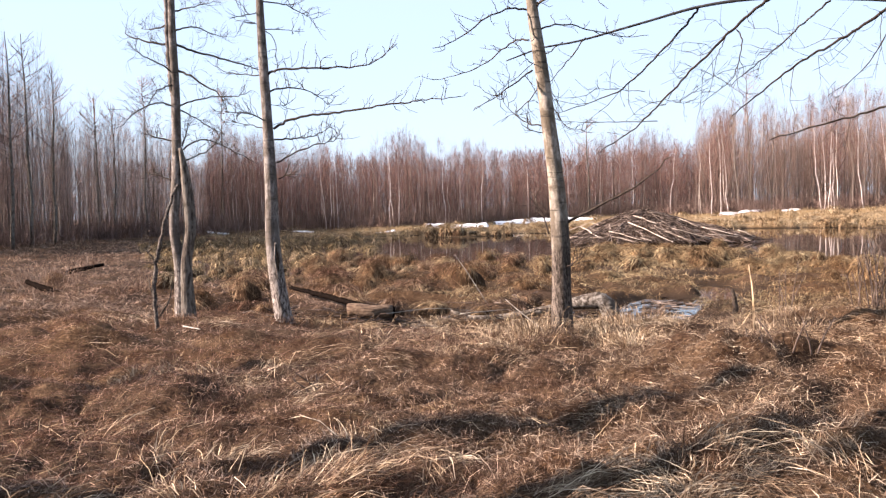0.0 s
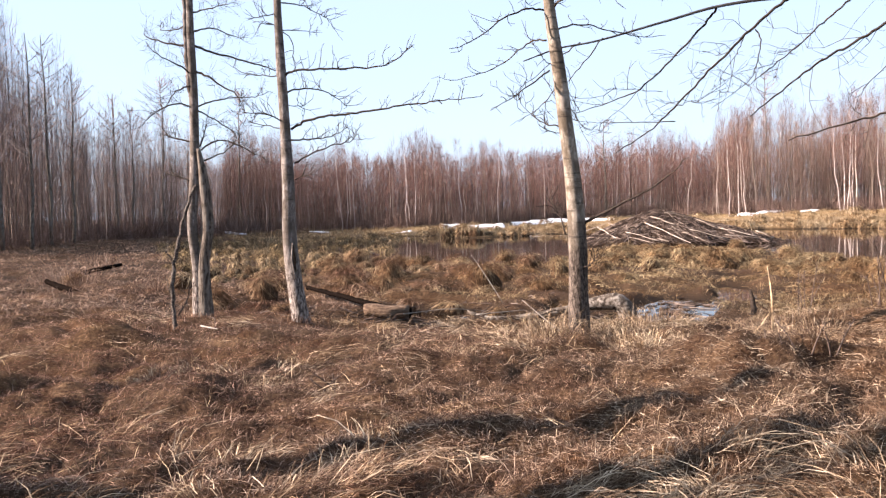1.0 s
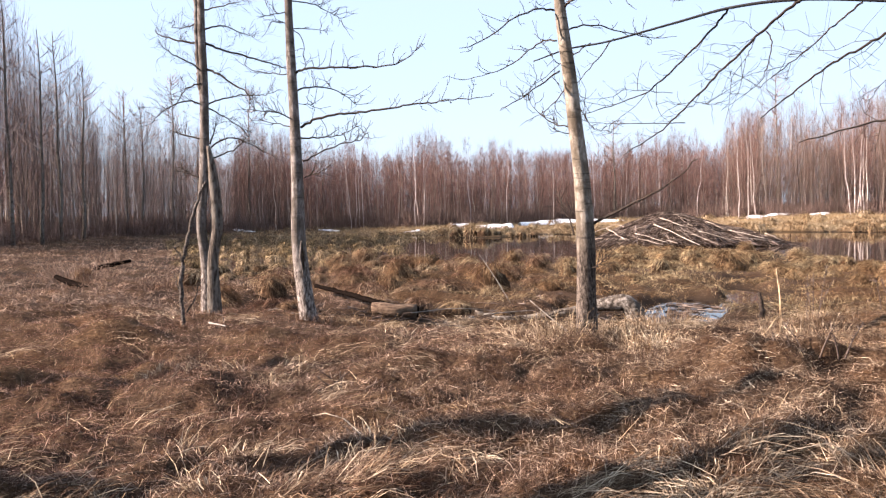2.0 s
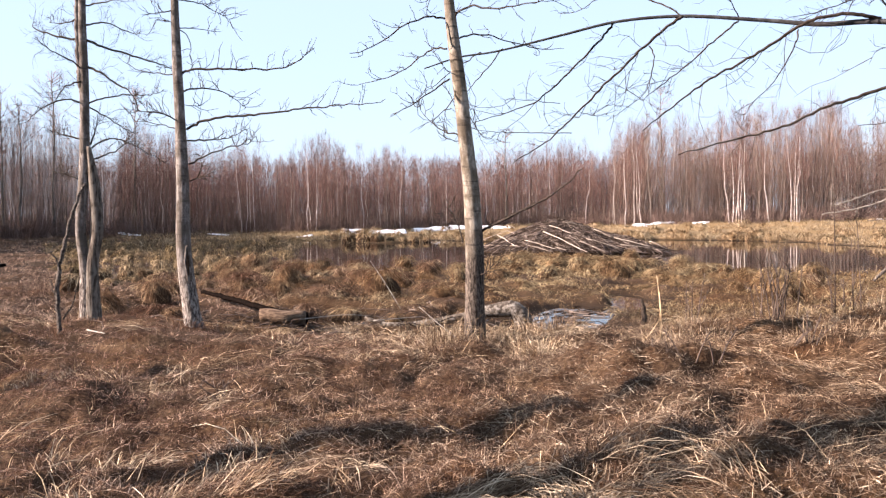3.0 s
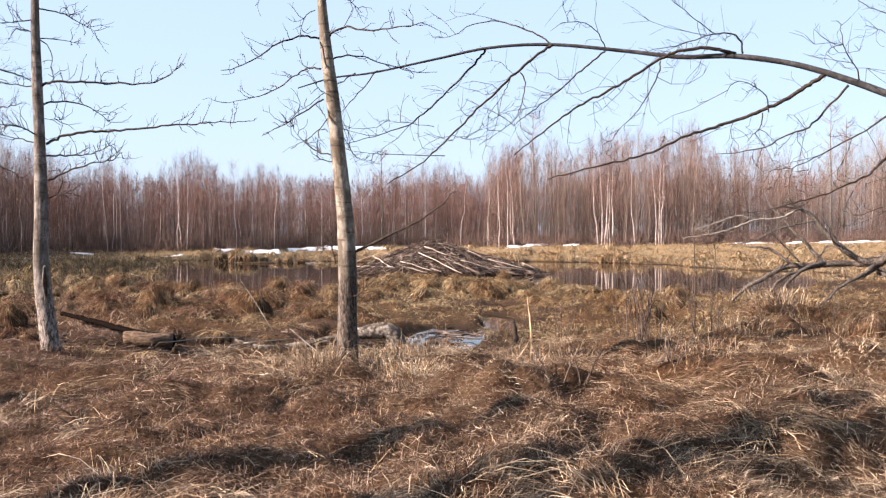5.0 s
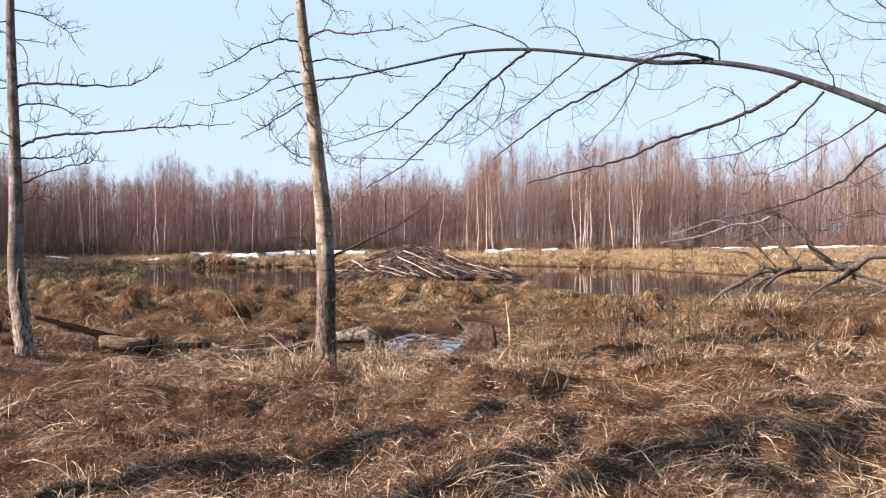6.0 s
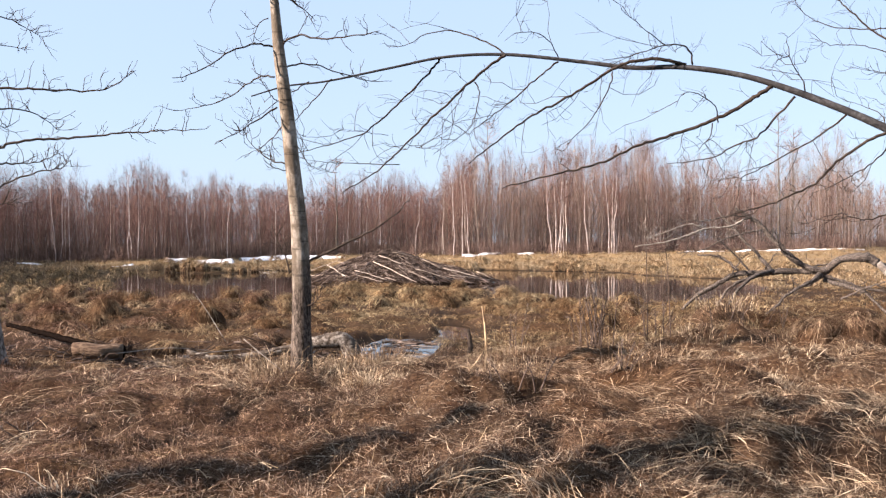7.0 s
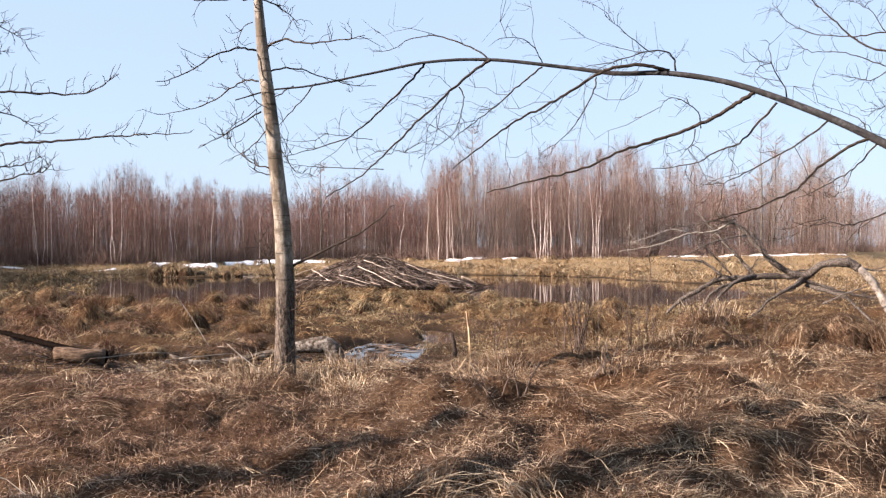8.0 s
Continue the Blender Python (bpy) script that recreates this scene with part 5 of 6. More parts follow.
def wood_tree(tall, bushy, low=0.3, spread=1.0, fine=210, fine_wide=0.015):
    """Stem and twigs of a slim young tree as plain arrays: rising boughs inside a haze of fine upright twigs."""
    n = 6
    line = np.stack([np.cumsum(rng.normal(0, 0.10, n)), np.cumsum(rng.normal(0, 0.10, n)), np.linspace(-0.2, tall, n)], 1)
    stem = tube(line, np.linspace(0.012 + 0.0034 * tall, 0.004, n), 4, cap=False)

    def along(f):
        return np.stack([np.interp(f * tall, line[:, 2], line[:, k]) for k in range(3)], 1)

    def reach(f):
        g = np.clip((f - low) / (1 - low), 0, 1)
        return spread * tall * 0.115 * (g + 0.15) ** 0.45 * (1.03 - g) ** 0.7 * 1.6

    count = int(16 * bushy)
    f = low + (0.95 - low) * rng.random(count)
    up = np.radians(np.clip(48 + 16 * f + rng.normal(0, 9, count), 25, 68))
    main = bent_blades(along(f), rng.random(count) * 6.283, 1.1 * reach(f) / np.cos(up) * (0.5 + 0.4 * rng.random(count)), np.stack([up, up + 0.15], 1), np.full(count, 0.4 * fine_wide + 0.012), 1.4)
    count = int(fine * bushy)
    f = low + (1.0 - low) * rng.random(count) ** 0.85
    yaw = rng.random(count) * 6.283
    out = reach(f) * rng.random(count) ** 0.6
    base = along(f) + np.stack([np.cos(yaw) * out, np.sin(yaw) * out, 0 * out], 1)
    haze = bent_blades(base, yaw + rng.normal(0, 0.8, count), 0.45 + 0.65 * rng.random(count), np.radians(rng.normal(61, 17, count))[:, None], fine_wide * (0.6 + 0.8 * rng.random(count)), 1.4)
    return stem, join([main, haze])


def tall_at(az):
    """Height of the wood's crowns by bearing."""
    return np.interp(az, [-60, -30, -25, -21.5, -17, -10, -4, 4, 10, 15, 20, 26, 32, 38, 42, 60], [19, 21, 17.5, 12, 9.4, 8.2, 7.6, 7.7, 8.1, 9.8, 10.5, 10.5, 10.9, 11.2, 7.4, 9])


def woods(name, label, count, a0, a1, deep, bushy, twig_mat, low):
    az = a0 + (a1 - a0) * rng.random(count)
    r = treeline(az) + 0.5 + deep * rng.random(count) ** 1.3
    x, y = r * np.sin(np.radians(az)), r * np.cos(np.radians(az))
    z = height(x, y) - 0.05
    tall = tall_at(az) * (0.55 + 0.5 * rng.random(count) ** 1.4) * (1 + 0.004 * (r - treeline(az))) * (0.8 + 0.4 * lattice(az * 0.55 + 7, r * 0 + 2))
    kinds = rng.integers(0, 8, count)
    stems, twigs = [], []
    for k in range(8):
        s, w = wood_tree(8.0, bushy, low)
        m = kinds == k
        wide = (0.75 + 0.5 * rng.random(m.sum())) * (tall[m] / 8) ** 0.5
        spots = np.stack([x[m], y[m], z[m], wide, tall[m] / 8, rng.random(m.sum()) * 6.283], 1)
        stems.append(place_many(s, spots))
        twigs.append(place_many(w, spots))
    wood = thing(name, (0, 90, 0), label, "woods", kind="stuff")
    for n, pieces, mat in (("stems", stems, M_STEMS), ("twigs", twigs, twig_mat)):
        ob = part(n, join(pieces), mat, wood, smooth=False)
        ob.matrix_parent_inverse = wood.matrix_world.inverted()
        ob.location = (0, -90, 0)
        tagged(ob, kind="stuff")
    return wood


woods("birch_wood", "dense young birch wood with bare red-brown twigs behind the pond", 1600, -14, 17, 36, 1.0, M_TWIG, 0.16)
woods("birch_wood", "bare birches with reddish crowns among grey aspens", 330, 16, 34, 38, 1.0, M_TWIG, 0.2)
woods("aspen_wood", "bare grey-brown wood at the edge of the grassy bank", 800, 15, 42, 48, 1.0, M_GREYTWIG, 0.16)
woods("alder_wood", "tall bare grey-brown wood at the edge of the marsh", 820, -33, -11, 50, 0.85, M_ALDER, 0.14)


def plain_woods(name, label, spots, fine, wide):
    x, y, tall = spots
    z = height(x, y) - 0.05
    kinds = rng.integers(0, 5, len(x))
    stems, twigs = [], []
    for k in range(5):
        s, w = wood_tree(8.0, 0.6, 0.06, 1.3, fine, wide)
        c = kinds == k
        t = np.stack([x[c], y[c], z[c], tall[c] / 8, tall[c] / 8, rng.random(c.sum()) * 6.283], 1)
        stems.append(place_many(s, t))
        twigs.append(place_many(w, t))
    wood = thing(name, (0, 0, 0), label, "woods", kind="stuff")
    tagged(part("stems", join(stems), M_STEMS, wood, smooth=False), kind="stuff")
    tagged(part("twigs", join(twigs), M_TWIG, wood, smooth=False), kind="stuff")


def ring(count, a0, a1, r0, r1, low, high):
    az, r = np.radians(a0 + (a1 - a0) * rng.random(count)), r0 + (r1 - r0) * rng.random(count)
    return r * np.sin(az), r * np.cos(az), low + (high - low) * rng.random(count)


plain_woods("distant_wood", "far grey-brown woods that close the horizon", tuple(np.concatenate(p) for p in zip(ring(1500, -33, 39, 122, 142, 7.0, 9.0), ring(260, 37, 52, 190, 235, 8.5, 12))), 120, 0.05)
# out of view round the meadow, added to cut the sky's fill light
plain_woods("unseen_wood", "unseen bare wood added round the meadow to dim sky fill", tuple(np.concatenate(p) for p in zip(ring(190, 52, 205, 26, 48, 8, 11), ring(110, 225, 312, 62, 80, 8, 11))), 60, 0.06)


def undergrowth():
    count = 2400
    az = -33 + 79 * rng.random(count)
    r = treeline(az) - 3.5 * rng.random(count) ** 2 + 30 * rng.random(count) ** 1.6
    x, y = r * np.sin(np.radians(az)), r * np.cos(np.radians(az))
    z = height(x, y)
    pieces = []
    for k in range(6):
        n = 56
        p = np.stack([rng.normal(0, 0.30, n), rng.normal(0, 0.30, n), 0.7 * rng.random(n) ** 2], 1)
        up = np.radians(rng.normal(56, 24, n))
        v = bent_blades(p, rng.random(n) * 6.283, 0.4 + 1.3 * rng.random(n) ** 1.3, up[:, None], np.full(n, 0.028), 1.4)
        m = np.arange(count) % 6 == k
        s = 0.6 + 0.8 * rng.random(m.sum())
        pieces.append(place_many(v, np.stack([x[m], y[m], z[m], s, s, rng.random(m.sum()) * 6.283], 1)))
    ob = part("undergrowth", join(pieces), M_SHRUB, smooth=False)
    tagged(ob, "thicket of bare brown shrubs under the trees", "shrubs", kind="stuff")


undergrowth()


def edge_birches():
    group = "white birches at the edge of the wood"
    made = []
    for k in range(5):
        tree = thing("birch_tree", (0, 0, 0), "slim young birch with a white stem and reddish twigs", "tree", group)
        s, w = wood_tree(8.0, 1.6, 0.36)
        n = 9
        line = np.stack([np.cumsum(rng.normal(0, 0.075, n)), np.cumsum(rng.normal(0, 0.075, n)), np.linspace(-0.2, 7.2, n)], 1)
        part("trunk", tube(line, np.linspace(0.055, 0.006, n) , 7), M_BIRCH, tree)
        part("crown", w, M_TWIG, tree, smooth=False)
        made.append(tree)
    # bearing, distance, height, lean
    spots = [(-7.0, 90, 8.2, -3), (-6.75, 90.5, 8.4, -1), (-6.3, 90, 8.6, 1.5), (-3.15, 83.5, 8.0, 1), (-2.9, 84, 7.4, -1), (-2.65, 83.8, 7.8, 2), (16.0, 81, 8.6, -4), (16.5, 81.5, 8.4, 2), (16.9, 81, 7.6, -2),
             (22.0, 81, 9.0, -2.2), (22.15, 81.4, 9.2, -0.8), (22.3, 81, 9.0, 0.3), (22.45, 81.6, 9.2, 1.4), (22.6, 81.2, 8.6, 2.4), (24.2, 81.5, 8.6, -2), (25.3, 81, 9.0, -3.5), (25.45, 81.3, 9.2, -1.5), (25.6, 81, 9.0, 0.8), (25.75, 81.4, 8.6, 2.8),
             (2.5, 89, 7.6, 1), (7.6, 91, 7.4, -2), (9.5, 90, 7.2, 1), (13.6, 86, 7.6, 2), 
             (-19.5, 79, 9.0, 1), (-15.8, 84, 8.0, 0), (-14.6, 86, 7.4, 2), (-12.2, 89, 7.6, -1), (-10.4, 93, 7.8, 1), (0.2, 87, 7.8, -1)]
    for k, (az, r, tall, lean) in enumerate(spots):
        farther = float(np.interp(az, [4, 12, 37, 40], [1.03, 1.19, 1.19, 1.0]))
        r, tall = r * farther, tall * farther
        x, y = r * math.sin(radians(az)), r * math.cos(radians(az))
        s = tall / 8
        m = Matrix.Translation((x, y, on_ground(x, y))) @ Matrix.Rotation(radians(lean), 4, "Y") @ Matrix.Rotation(k * 2.4, 4, "Z")
        ob = made[k] if k < 5 else copy_thing(made[k % 5], m)
        ob.matrix_basis = m @ Matrix.Diagonal((s * 0.9, s * 0.9, s, 1))


edge_birches()


def lone_tree(az, r, tall, low):
    x, y = r * math.sin(radians(az)), r * math.cos(radians(az))
    tree = thing("tall_tree", (x, y, on_ground(x, y)), "tall thin bare tree standing clear above the wood", "tree", "lone trees above the wood")
    line = np.stack([np.cumsum(rng.normal(0, 0.06, 10)), np.cumsum(rng.normal(0, 0.06, 10)), np.linspace(-0.2, tall, 10)], 1)
    part("trunk", tube(line, np.linspace(0.13, 0.02, 10), 7), M_OLDBARK, tree)
    pieces = []
    for _ in range(40):
        f = low + (0.98 - low) * rng.random()
        p = np.array([np.interp(f * tall, line[:, 2], line[:, k]) for k in range(3)])
        g, L = rng.random() * 6.283, (0.5 + 1.3 * math.sin(math.pi * min(1, (f - low) / (1 - low)) ** 0.8)) * (0.6 + 0.6 * rng.random())
        d = np.array([math.cos(g), math.sin(g), 0.45 + 0.3 * rng.random()])
        branch = spline([tuple(p), tuple(p + d * L * 0.5), tuple(p + d * L + np.array([0, 0, 0.15 * L]))], 6)
        pieces.append(tube(branch, np.linspace(0.026, 0.012, 6), 3, cap=False))
        pieces += spur_twigs(branch, 0.3, 3, 0.5, 0.011, 0.4, 0)
    part("crown", join(pieces), M_ALDER, tree)
    return tree


for spec in ((-17.4, 84, 13.5, 0.6), (-12.9, 90, 13.0, 0.62), (-20.1, 80, 11.5, 0.55), (-19.2, 82, 11.0, 0.5), (-23.5, 66, 13.5, 0.35), (-26.0, 60, 15.0, 0.3), (-24.6, 62, 13.0, 0.3), (-22.4, 70, 12.0, 0.4),
             (34.9, 107, 14.6, 0.45), (35.6, 109, 13.0, 0.5), (18.1, 104, 14.6, 0.6), (8.9, 102, 10.4, 0.5)):
    lone_tree(*spec)

# ------------------------------------------------------------------ beaver lodge


def lodge_height(u, v):
    """The mound's height; u runs along the shore, v away from the near side."""
    dome = 1.6 * np.clip(1 - np.hypot((u + 0.9) / 4.1, v / 3.0) ** 1.35, 0, 1)
    tail = 0.85 * np.clip(1 - np.hypot((u - 1.6) / 2.9, (v + 0.3) / 1.7) ** 1.5, 0, 1)
    return np.maximum(dome, tail)


def beaver_lodge():
    lodge = thing("beaver_lodge", (10.8, 46.6, WATER), "beaver lodge of piled grey and peeled sticks in the pond", "beaver lodge")
    lodge.rotation_euler = (0, 0, radians(-13.5))
    g = np.linspace(-1, 1, 61)
    U, V = np.meshgrid(g * 5.6, g * 3.2, indexing="ij")
    Z = lodge_height(U, V) - 0.12 + 0.16 * (fbm(U + 20, V, 0.5, 3) - 0.5)
    i, j = np.meshgrid(np.arange(60), np.arange(60), indexing="ij")
    q = np.stack([i * 61 + j, (i + 1) * 61 + j, (i + 1) * 61 + j + 1, i * 61 + j + 1], -1).reshape(-1, 4)
    part("mud_core", (np.stack([U, V, Z], -1).reshape(-1, 3), q, np.zeros((0, 3), int)), M_GROUND, lodge, "dark mud and rotten wood")

    def lie(u, v, length, turn, rise):
        """Middle, direction of a stick that rests on the mound."""
        a = np.array([u, v])
        d = np.array([math.cos(turn), math.sin(turn)]) * length / 2
        z0, z1 = (float(lodge_height(*(a + k * d))) for k in (-1, 1))
        return (u, v, (z0 + z1) / 2 + rise), math.atan2(z1 - z0, length)

    shapes = []
    for k in range(6):
        line = np.stack([np.linspace(-0.5, 0.5, 6), rng.normal(0, 0.012, 6), rng.normal(0, 0.012, 6)], 1)
        shapes.append(raw_mesh("stick", *(lambda p: (p[0], [p[1], p[2]]))(tube(line, np.linspace(0.5, 0.32, 6) * 0.03, 6)), M_PEELED))
    peeled = []
    for k in range(3):
        line = np.stack([np.linspace(-0.5, 0.5, 6), rng.normal(0, 0.010, 6), rng.normal(0, 0.010, 6)], 1)
        peeled.append(raw_mesh("pole", *(lambda p: (p[0], [p[1], p[2]]))(tube(line, np.linspace(0.5, 0.36, 6) * 0.03, 6)), M_PEELPOLE))
    loose = random.Random(11)
    k = 0
    while k < 290:
        u, v = loose.uniform(-5.0, 4.5), loose.uniform(-2.9, 1.8)
        hgt = float(lodge_height(u, v))
        if hgt < 0.05:
            continue
        down = math.atan2(float(lodge_height(u, v - 0.1)) - hgt, float(lodge_height(u - 0.1, v)) - hgt)
        turn = (math.atan2(-1, 1.4) if loose.random() < 0.5 else math.atan2(v + 0.01, u + 0.9)) + loose.gauss(0, 0.45)
        length = loose.uniform(0.8, 2.6) * (1.25 if loose.random() < 0.15 else 0.8)
        (x, y, z), rise = lie(u, v, length, turn, loose.uniform(0.0, 0.10))
        ob = new("stick", shapes[k % 6])
        ob.parent = lodge
        ob.matrix_basis = (Matrix.Translation((x, y, z)) @ Matrix.Rotation(turn, 4, "Z") @ Matrix.Rotation(-rise, 4, "Y")
                           @ Matrix.Diagonal((length, *(2 * [loose.uniform(0.7, 1.9)]), 1)))
        k += 1
    # long peeled poles on the near side: both ends as (along the shore, height)
    for u0, z0, u1, z1 in ((-1.5, 0.95, 0.5, 0.05), (-1.25, 1.25, -0.2, 0.88), (0.55, 0.62, 2.2, 0.14), (0.9, 1.05, 1.75, 0.66), (3.6, 0.45, 4.4, 0.10), (-3.3, 0.92, -0.5, 0.13), (-4.7, 0.5, -3.3, 1.03), (0.8, 0.26, 1.4, 0.02),
                           (-4.9, 0.22, -2.8, 0.30), (-2.4, 0.55, -0.9, 0.16), (-2.2, 0.30, -1.1, 0.05), (1.9, 0.62, 3.6, 0.22), (2.2, 0.30, 4.2, 0.06), (-0.6, 1.42, 0.6, 1.2), (0.2, 0.5, 1.0, 0.2), (-3.9, 0.75, -2.9, 0.3)):
        ends = []
        for u, z in ((u0, z0), (u1, z1)):
            v = np.linspace(-3.1, 0.3, 120)
            high = lodge_height(np.full(120, u), v)
            k = int(np.argmax(high >= z)) if (high >= z).any() else int(np.argmax(high))
            ends.append(Vector((u, v[k] - 0.24, z + 0.13)))
        d = ends[1] - ends[0]
        ob = new("pole", peeled[int(abs(u0 * 10)) % 3])
        ob.parent = lodge
        ob.matrix_basis = Matrix.Translation((ends[0] + ends[1]) / 2) @ d.to_track_quat("X", "Z").to_matrix().to_4x4() @ Matrix.Diagonal((d.length * 1.05, 1.45, 1.45, 1))
    # brush
    pieces = []
    for _ in range(2600):
        u, v = rng.uniform(-4.9, 4.3), rng.uniform(-2.9, 2.0)
        h = float(lodge_height(u, v))
        if h < 0.05:
            continue
        L, turn = rng.uniform(0.4, 1.3), rng.normal(-0.3, 0.8)
        d = np.array([math.cos(turn), math.sin(turn)]) * L / 2
        a = np.array([u - d[0], v - d[1], float(lodge_height(u - d[0], v - d[1])) + rng.uniform(-0.03, 0.16)])
        b = np.array([u + d[0], v + d[1], float(lodge_height(u + d[0], v + d[1])) + rng.uniform(-0.03, 0.16)])
        pieces.append(tube(np.stack([a, (a + b) / 2 + rng.normal(0, 0.02, 3), b]), rng.uniform(0.008, 0.018), 4, cap=False))
    tagged(part("brush", join(pieces), M_STICK, lodge, "tangle of thin dead twigs"), kind="stuff")


beaver_lodge()

# ------------------------------------------------------------------ snow


def snow_bank(points, width, thick):
    """A thawing drift along a line, with a ragged rim."""
    n, m = 60, 9
    line = spline(points, n)
    f = np.linspace(0, 1, n)
    side = np.gradient(line, axis=0)[:, :2]
    side = np.stack([-side[:, 1], side[:, 0]], 1) / np.linalg.norm(side, axis=1)[:, None]
    w = width * np.sin(np.pi * np.clip(f, 0.02, 0.98)) ** 0.35 * (0.45 + 1.1 * lattice(f * 9 + width * 7, np.full(n, 3.0)))
    s = np.linspace(-1, 1, m)
    XY = line[:, None, :2] + side[:, None] * (s[None, :] * w[:, None])[..., None]
    Z = height(XY[..., 0], XY[..., 1]) + thick * (1 - s[None, :] ** 2) * (0.6 + 0.6 * lattice(XY[..., 0], XY[..., 1])) - 0.03 * (np.abs(s)[None, :] > 0.99)
    v = np.concatenate([XY, Z[..., None]], -1).reshape(-1, 3)
    i, j = np.meshgrid(np.arange(n - 1), np.arange(m - 1), indexing="ij")
    q = np.stack([i * m + j, (i + 1) * m + j, (i + 1) * m + j + 1, i * m + j + 1], -1).reshape(-1, 4)
    return tagged(part("snow_bank", (v, q, np.zeros((0, 3), int)), M_SNOW), "thawing strip of old snow on dead grass", "snow", "snow banks under the wood")


snow_bank([(-1.5, 84, 0), (2, 86, 0), (4, 87, 0)], 1.5, 0.36)
snow_bank([(5, 90, 0), (10.3, 93, 0), (15.3, 93, 0)], 1.6, 0.32)
snow_bank([(-5.6, 79, 0), (-4.0, 79.5, 0)], 0.35, 0.10)
snow_bank([(-21, 84, 0), (-19, 84, 0)], 0.42, 0.14)
snow_bank([(-14, 88, 0), (-12, 88, 0)], 0.36, 0.14)
snow_bank([(25.6, 88.5, 0), (28.5, 91, 0), (32, 95, 0)], 1.2, 0.14)
snow_bank([(32.8, 91, 0), (34.6, 91, 0)], 0.6, 0.10)
snow_bank([(49, 86, 0), (53, 85, 0)], 0.6, 0.11)
snow_bank([(54, 84.5, 0), (61, 83, 0), (69, 84, 0)], 0.8, 0.13)

# ------------------------------------------------------------------ logs, stalks and sticks


def log(name, points, radii, material, label, cut_first=False, cut_last=False, end_mat=None):
    ob = thing(name, points[0], label, "log")
    n = max(9, int(sum(math.dist(p, q) for p, q in zip(points, points[1:])) / 0.11))
    line = spline(points, n) - np.array(points[0])
    line += rng.normal(0, 0.006, (n, 3))
    f = np.linspace(0, 1, n)
    r = np.interp(f, np.linspace(0, 1, len(radii)), radii) * (1 + 0.10 * (lattice(f * 9 + points[0][0], np.full(n, 5.0)) - 0.5))
    v, q, t = tube(line, r, 14, 0.06)
    part("bark", (v, q, t), material, ob)
    for end, want, r in ((0, cut_first, radii[0]), (-1, cut_last, radii[-1])):
        if want:
            d = line[end] - line[1 if end == 0 else -2]
            d /= np.linalg.norm(d)
            part("cut_end", tube(np.stack([line[end] + d * 0.002, line[end] + d * 0.03, line[end] + d * 0.05]), [r * 0.97, r * 0.8, r * 0.35], 14, 0.15), end_mat or M_CUT, ob, "gnawed end, black for the shade in its hollow")
    return ob


# its end cap is solid; the hollow's shade is put into the black colour
log("fallen_log", [(-0.89, 15.87, -0.13), (-1.25, 15.88, -0.10), (-1.65, 15.97, -0.08)], [0.115, 0.118, 0.105], M_BARELOG, "short thick log with a hollow end lying in mud", True, False, M_SHADEWOOD)
log("fallen_log", [(-1.30, 15.98, -0.05), (-2.0, 17.4, -0.02), (-2.66, 18.85, -0.01), (-3.32, 20.31, -0.02)], [0.055, 0.052, 0.046, 0.04], M_SHADEWOOD, "long dark fallen stem propped on sedge")
log("fallen_log", [(0.07, 15.42, -0.1), (0.5, 15.41, -0.21), (0.93, 15.4, -0.21), (1.68, 15.34, -0.09), (2.13, 15.28, 0.0), (2.44, 15.24, 0.03), (2.63, 15.2, -0.10), (2.68, 15.2, -0.34)], [0.03, 0.045, 0.055, 0.065, 0.10, 0.14, 0.15, 0.13], M_PALELOG, "pale half-rotten birch log with a crooked thick butt")
log("fallen_log", [(-10.4, 23.5, 0.05), (-9.3, 21.8, 0.02), (-8.3, 20.2, 0.0)], [0.06, 0.075, 0.06], M_SHADEWOOD, "log on the meadow, coloured near black as in shade")
log("fallen_log", [(-12.2, 30.4, -0.12), (-11.8, 32.6, 0.0)], [0.08, 0.055], M_SHADEWOOD, "dark dead log half sunk in sedge")
log("dead_stub", [(4.5, 14.7, -0.3), (4.51, 14.71, 0.0), (4.48, 14.72, 0.22)], [0.05, 0.038, 0.022], M_LIMB, "dark gnawed stub of a sapling")


def stick(points, r, label="pale dead stick lying on the grass", mat=None):
    ob = part("stick", tube(spline(points, 8), np.linspace(r, r * 0.5, 8), 6), mat or M_BARE)
    return tagged(ob, label, "stick")


stick([(-3.64, 13.05, 0.06), (-3.21, 12.3, 0.10)], 0.014)
stick([(0.75, 17.3, -0.15), (0.45, 17.6, 0.35), (0.2, 17.9, 0.72)], 0.008, "thin bare stick leaning out of the sedge")
stick([(-0.9, 14.3, 0.02), (-0.2, 14.5, 0.06), (0.4, 14.3, 0.03)], 0.008)
stick([(0.2, 13.8, 0.04), (0.9, 13.9, 0.08)], 0.011)
stick([(1.2, 11.5, 0.05), (0.95, 11.7, 0.25), (0.75, 11.9, 0.42)], 0.008, "thin pale stick leaning on the tree foot")


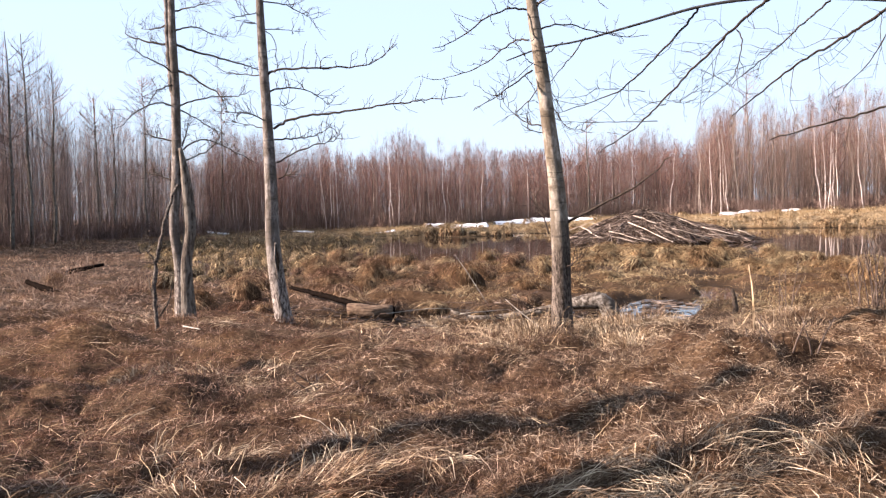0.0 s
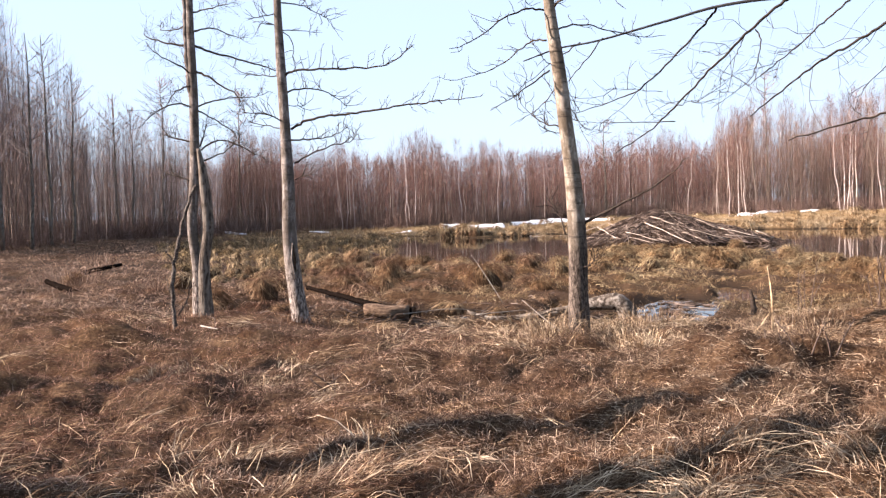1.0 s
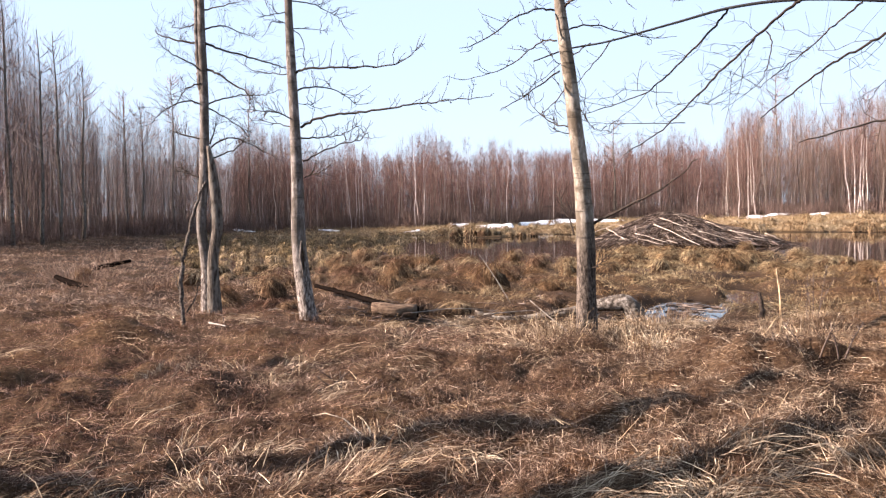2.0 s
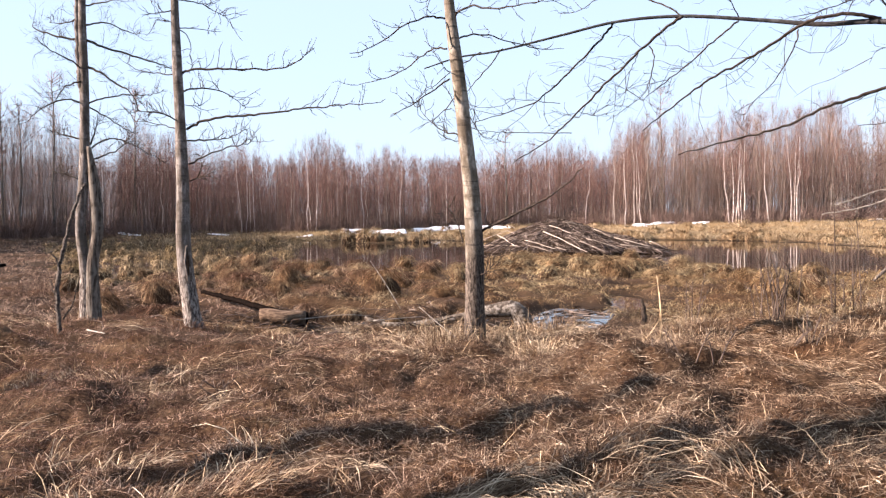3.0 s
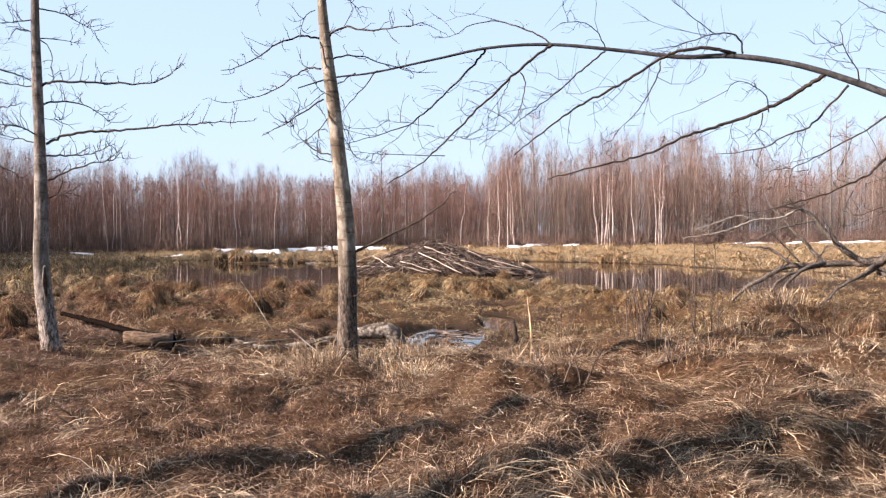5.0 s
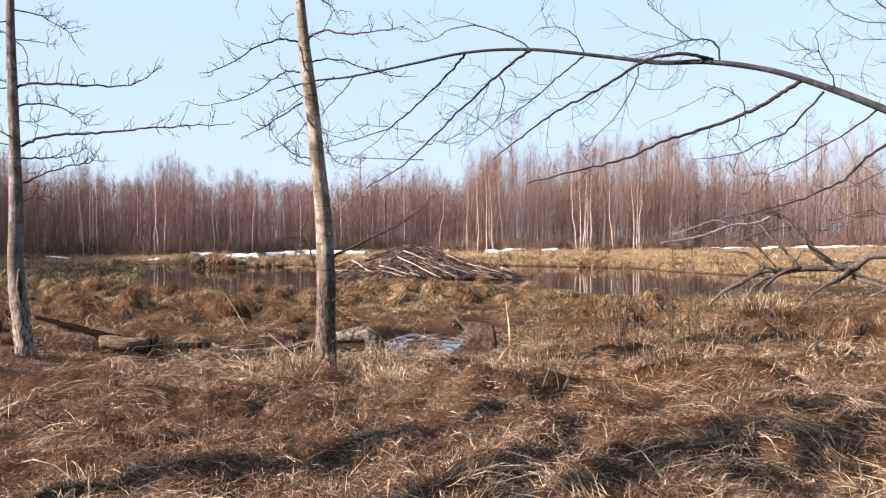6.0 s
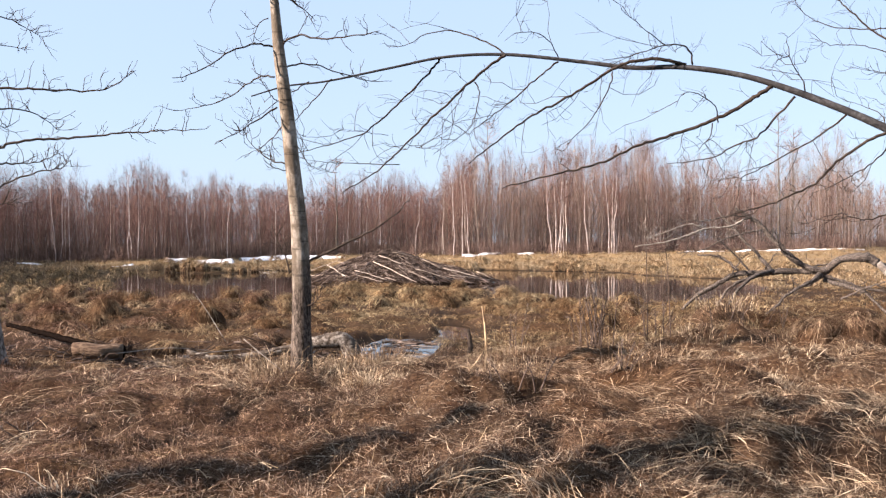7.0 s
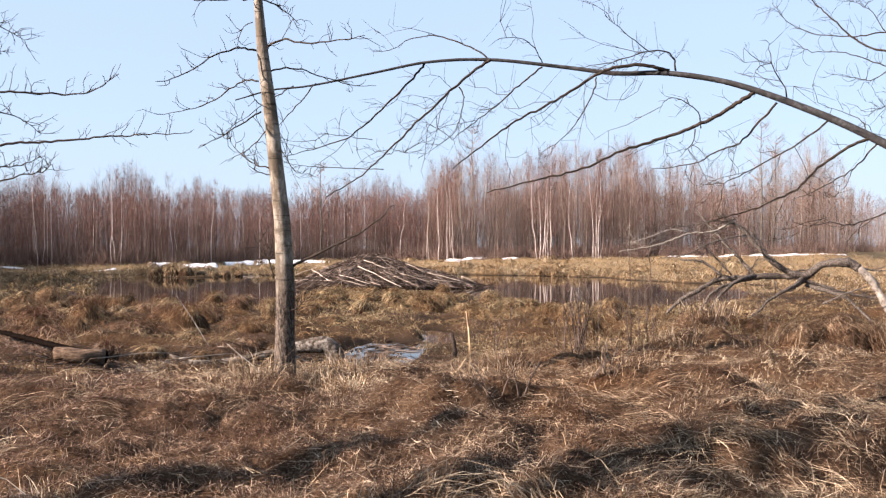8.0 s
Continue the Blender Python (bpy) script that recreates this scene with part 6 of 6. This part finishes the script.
def litter_twigs():
    pieces = []
    for _ in range(260):
        x, y = rng.normal(0.1, 1.5), rng.normal(15.9, 0.9)
        L, a = 0.15 + 0.6 * rng.random() ** 2, rng.random() * 6.283
        d = np.array([math.cos(a), math.sin(a), rng.normal(0.05, 0.18)]) * L
        p = np.array([x, y, on_ground(x, y) + 0.02 + 0.06 * rng.random()])
        pieces.append(tube(np.stack([p, p + d * 0.5 + rng.normal(0, 0.03, 3), p + d]), [0.010, 0.008, 0.005], 4, cap=False))
    for _ in range(60):
        f, g = rng.normal(0, 0.8), rng.normal(0, 0.35)
        p = np.array([3.9 + 0.24 * f + g, 17.3 + f, WATER + 0.012])
        L, a = 0.15 + 0.4 * rng.random(), rng.normal(0, 1.0)
        d = np.array([math.cos(a) * L, math.sin(a) * L, 0.0])
        pieces.append(tube(np.stack([p, p + d * 0.5 + np.array([0, rng.normal(0, 0.04), 0]), p + d]), [0.010, 0.009, 0.004], 4, cap=False))
    ob = part("twig_litter", join(pieces), M_STICK)
    tagged(ob, "dark wet twigs littering the mud round the logs", "twigs", kind="stuff")


litter_twigs()


def dead_weed(x, y, stems, tall, mat, label, name="dead_weed", spread=0.12, branchy=5):
    plant = thing(name, (x, y, on_ground(x, y) - 0.02), label, "weed", "dead weeds in the meadow")
    for _ in range(stems):
        h = tall * (0.55 + 0.5 * rng.random())
        a, b = rng.normal(0, spread, 2), rng.normal(0, spread * 1.4, 2)
        line = spline([(a[0], a[1], 0), (a[0] + b[0] * 0.4, a[1] + b[1] * 0.4, h * 0.5), (a[0] + b[0], a[1] + b[1], h)], 7)
        pieces = [tube(line, np.linspace(0.0095, 0.005, 7), 4)]
        if branchy:
            pieces += spur_twigs(line, 0.3, branchy, h * 0.28, 0.0042, 0.9, 1)
        part("stem", join(pieces), mat, plant)
    return plant


def grass_clump(x, y, tall, blades, mat, label, spread=0.18):
    clump = thing("grass_clump", (x, y, on_ground(x, y) - 0.02), label, "grass clump", "standing grass clumps")
    n = blades
    base = np.stack([rng.normal(0, spread, n), rng.normal(0, spread, n), np.zeros(n)], 1)
    up = np.radians(rng.normal(66, 14, n))
    ups = np.stack([up, up - np.radians(rng.normal(18, 12, n)), up - np.radians(rng.normal(50, 30, n))], 1)
    part("foliage", bent_blades(base, np.arctan2(base[:, 1], base[:, 0]) + rng.normal(0, 0.9, n), tall * (0.5 + 0.6 * rng.random(n)), ups, np.full(n, 0.004 + 0.0003 * math.hypot(x, y)), 0.8), mat, clump, smooth=False)
    return clump


for x, y, tall, n, spread in ((1.05, 11.35, 0.46, 240, 0.16), (1.75, 11.5, 0.34, 130, 0.14), (2.55, 12.3, 0.46, 260, 0.2), (2.1, 12.0, 0.34, 140, 0.16), (3.6, 11.1, 0.32, 120, 0.14), (6.0, 10.8, 0.35, 90, 0.2), (-2.0, 8.9, 0.25, 70, 0.12), (3.2, 14.1, 0.4, 90, 0.2),
                             (0.7, 10.9, 0.3, 130, 0.18), (2.0, 10.4, 0.34, 160, 0.2), (4.5, 11.9, 0.34, 140, 0.24), (4.9, 9.7, 0.28, 120, 0.2), (7.4, 12.7, 0.36, 150, 0.26), (8.7, 12.2, 0.34, 140, 0.24), (9.5, 15.0, 0.42, 170, 0.3), (6.6, 13.9, 0.36, 150, 0.28)):
    grass_clump(x, y, tall, n, M_SWATHE, "clump of long bright straw-coloured grass", spread)
for x, y in ((-4.45, 15.1), (-4.1, 15.05), (-2.6, 13.92), (-2.25, 13.95), (-4.05, 12.95), (-3.2, 13.3), (-1.4, 13.4), (-5.4, 13.8)):
    grass_clump(x, y, 0.2, 70, M_BROWN, "short brown tuft of dead grass", 0.13)
for x, y, tall, n, spread in ((-11.2, 26.5, 0.95, 260, 0.5), (-10.4, 26.0, 0.7, 160, 0.4), (-7.6, 23.0, 0.65, 170, 0.3), (-12.5, 28.0, 0.7, 160, 0.5), (-14.5, 38.0, 0.8, 160, 0.6), (-9.0, 36.0, 0.6, 120, 0.5)):
    grass_clump(x, y, tall, n, M_MEADOW, "tall fluffy clump of pale dead grass", spread)

reed = thing("reed_stalk", (3.64, 11.2, on_ground(3.64, 11.2)), "tall pale dead reed stalk with a broken one beside it", "reed")
part("stalk", tube(spline([(0, 0, -0.05), (0.0, 0.02, 0.45), (-0.04, 0.03, 0.82)], 8), np.linspace(0.010, 0.005, 8), 6), M_REED, reed)
part("stalk", tube(spline([(0.02, 0.02, -0.05), (0.01, 0.0, 0.3), (-0.01, 0.02, 0.62)], 8), np.linspace(0.008, 0.004, 8), 6), M_REED, reed)
part("broken_stalk", tube(spline([(-0.22, 0.05, 0.0), (-0.12, 0.03, 0.12), (-0.02, 0.0, 0.28)], 6), 0.006, 6), M_REED, reed)

for x, y, k, tall in ((5.58, 12.35, 12, 1.05), (6.97, 12.71, 4, 1.5), (6.1, 13.4, 8, 0.9), (5.0, 13.6, 5, 0.7), (7.4, 14.0, 6, 0.8), (8.2, 13.0, 4, 0.8), (3.0, 8.6, 6, 0.32), (4.6, 9.4, 7, 0.34), (-1.1, 8.4, 5, 0.28), (10.6, 15.0, 5, 0.7), (-10.2, 20.0, 3, 0.6)):
    dead_weed(x, y, k, tall, M_STICK, "thin brown dead weed stems standing in the grass")
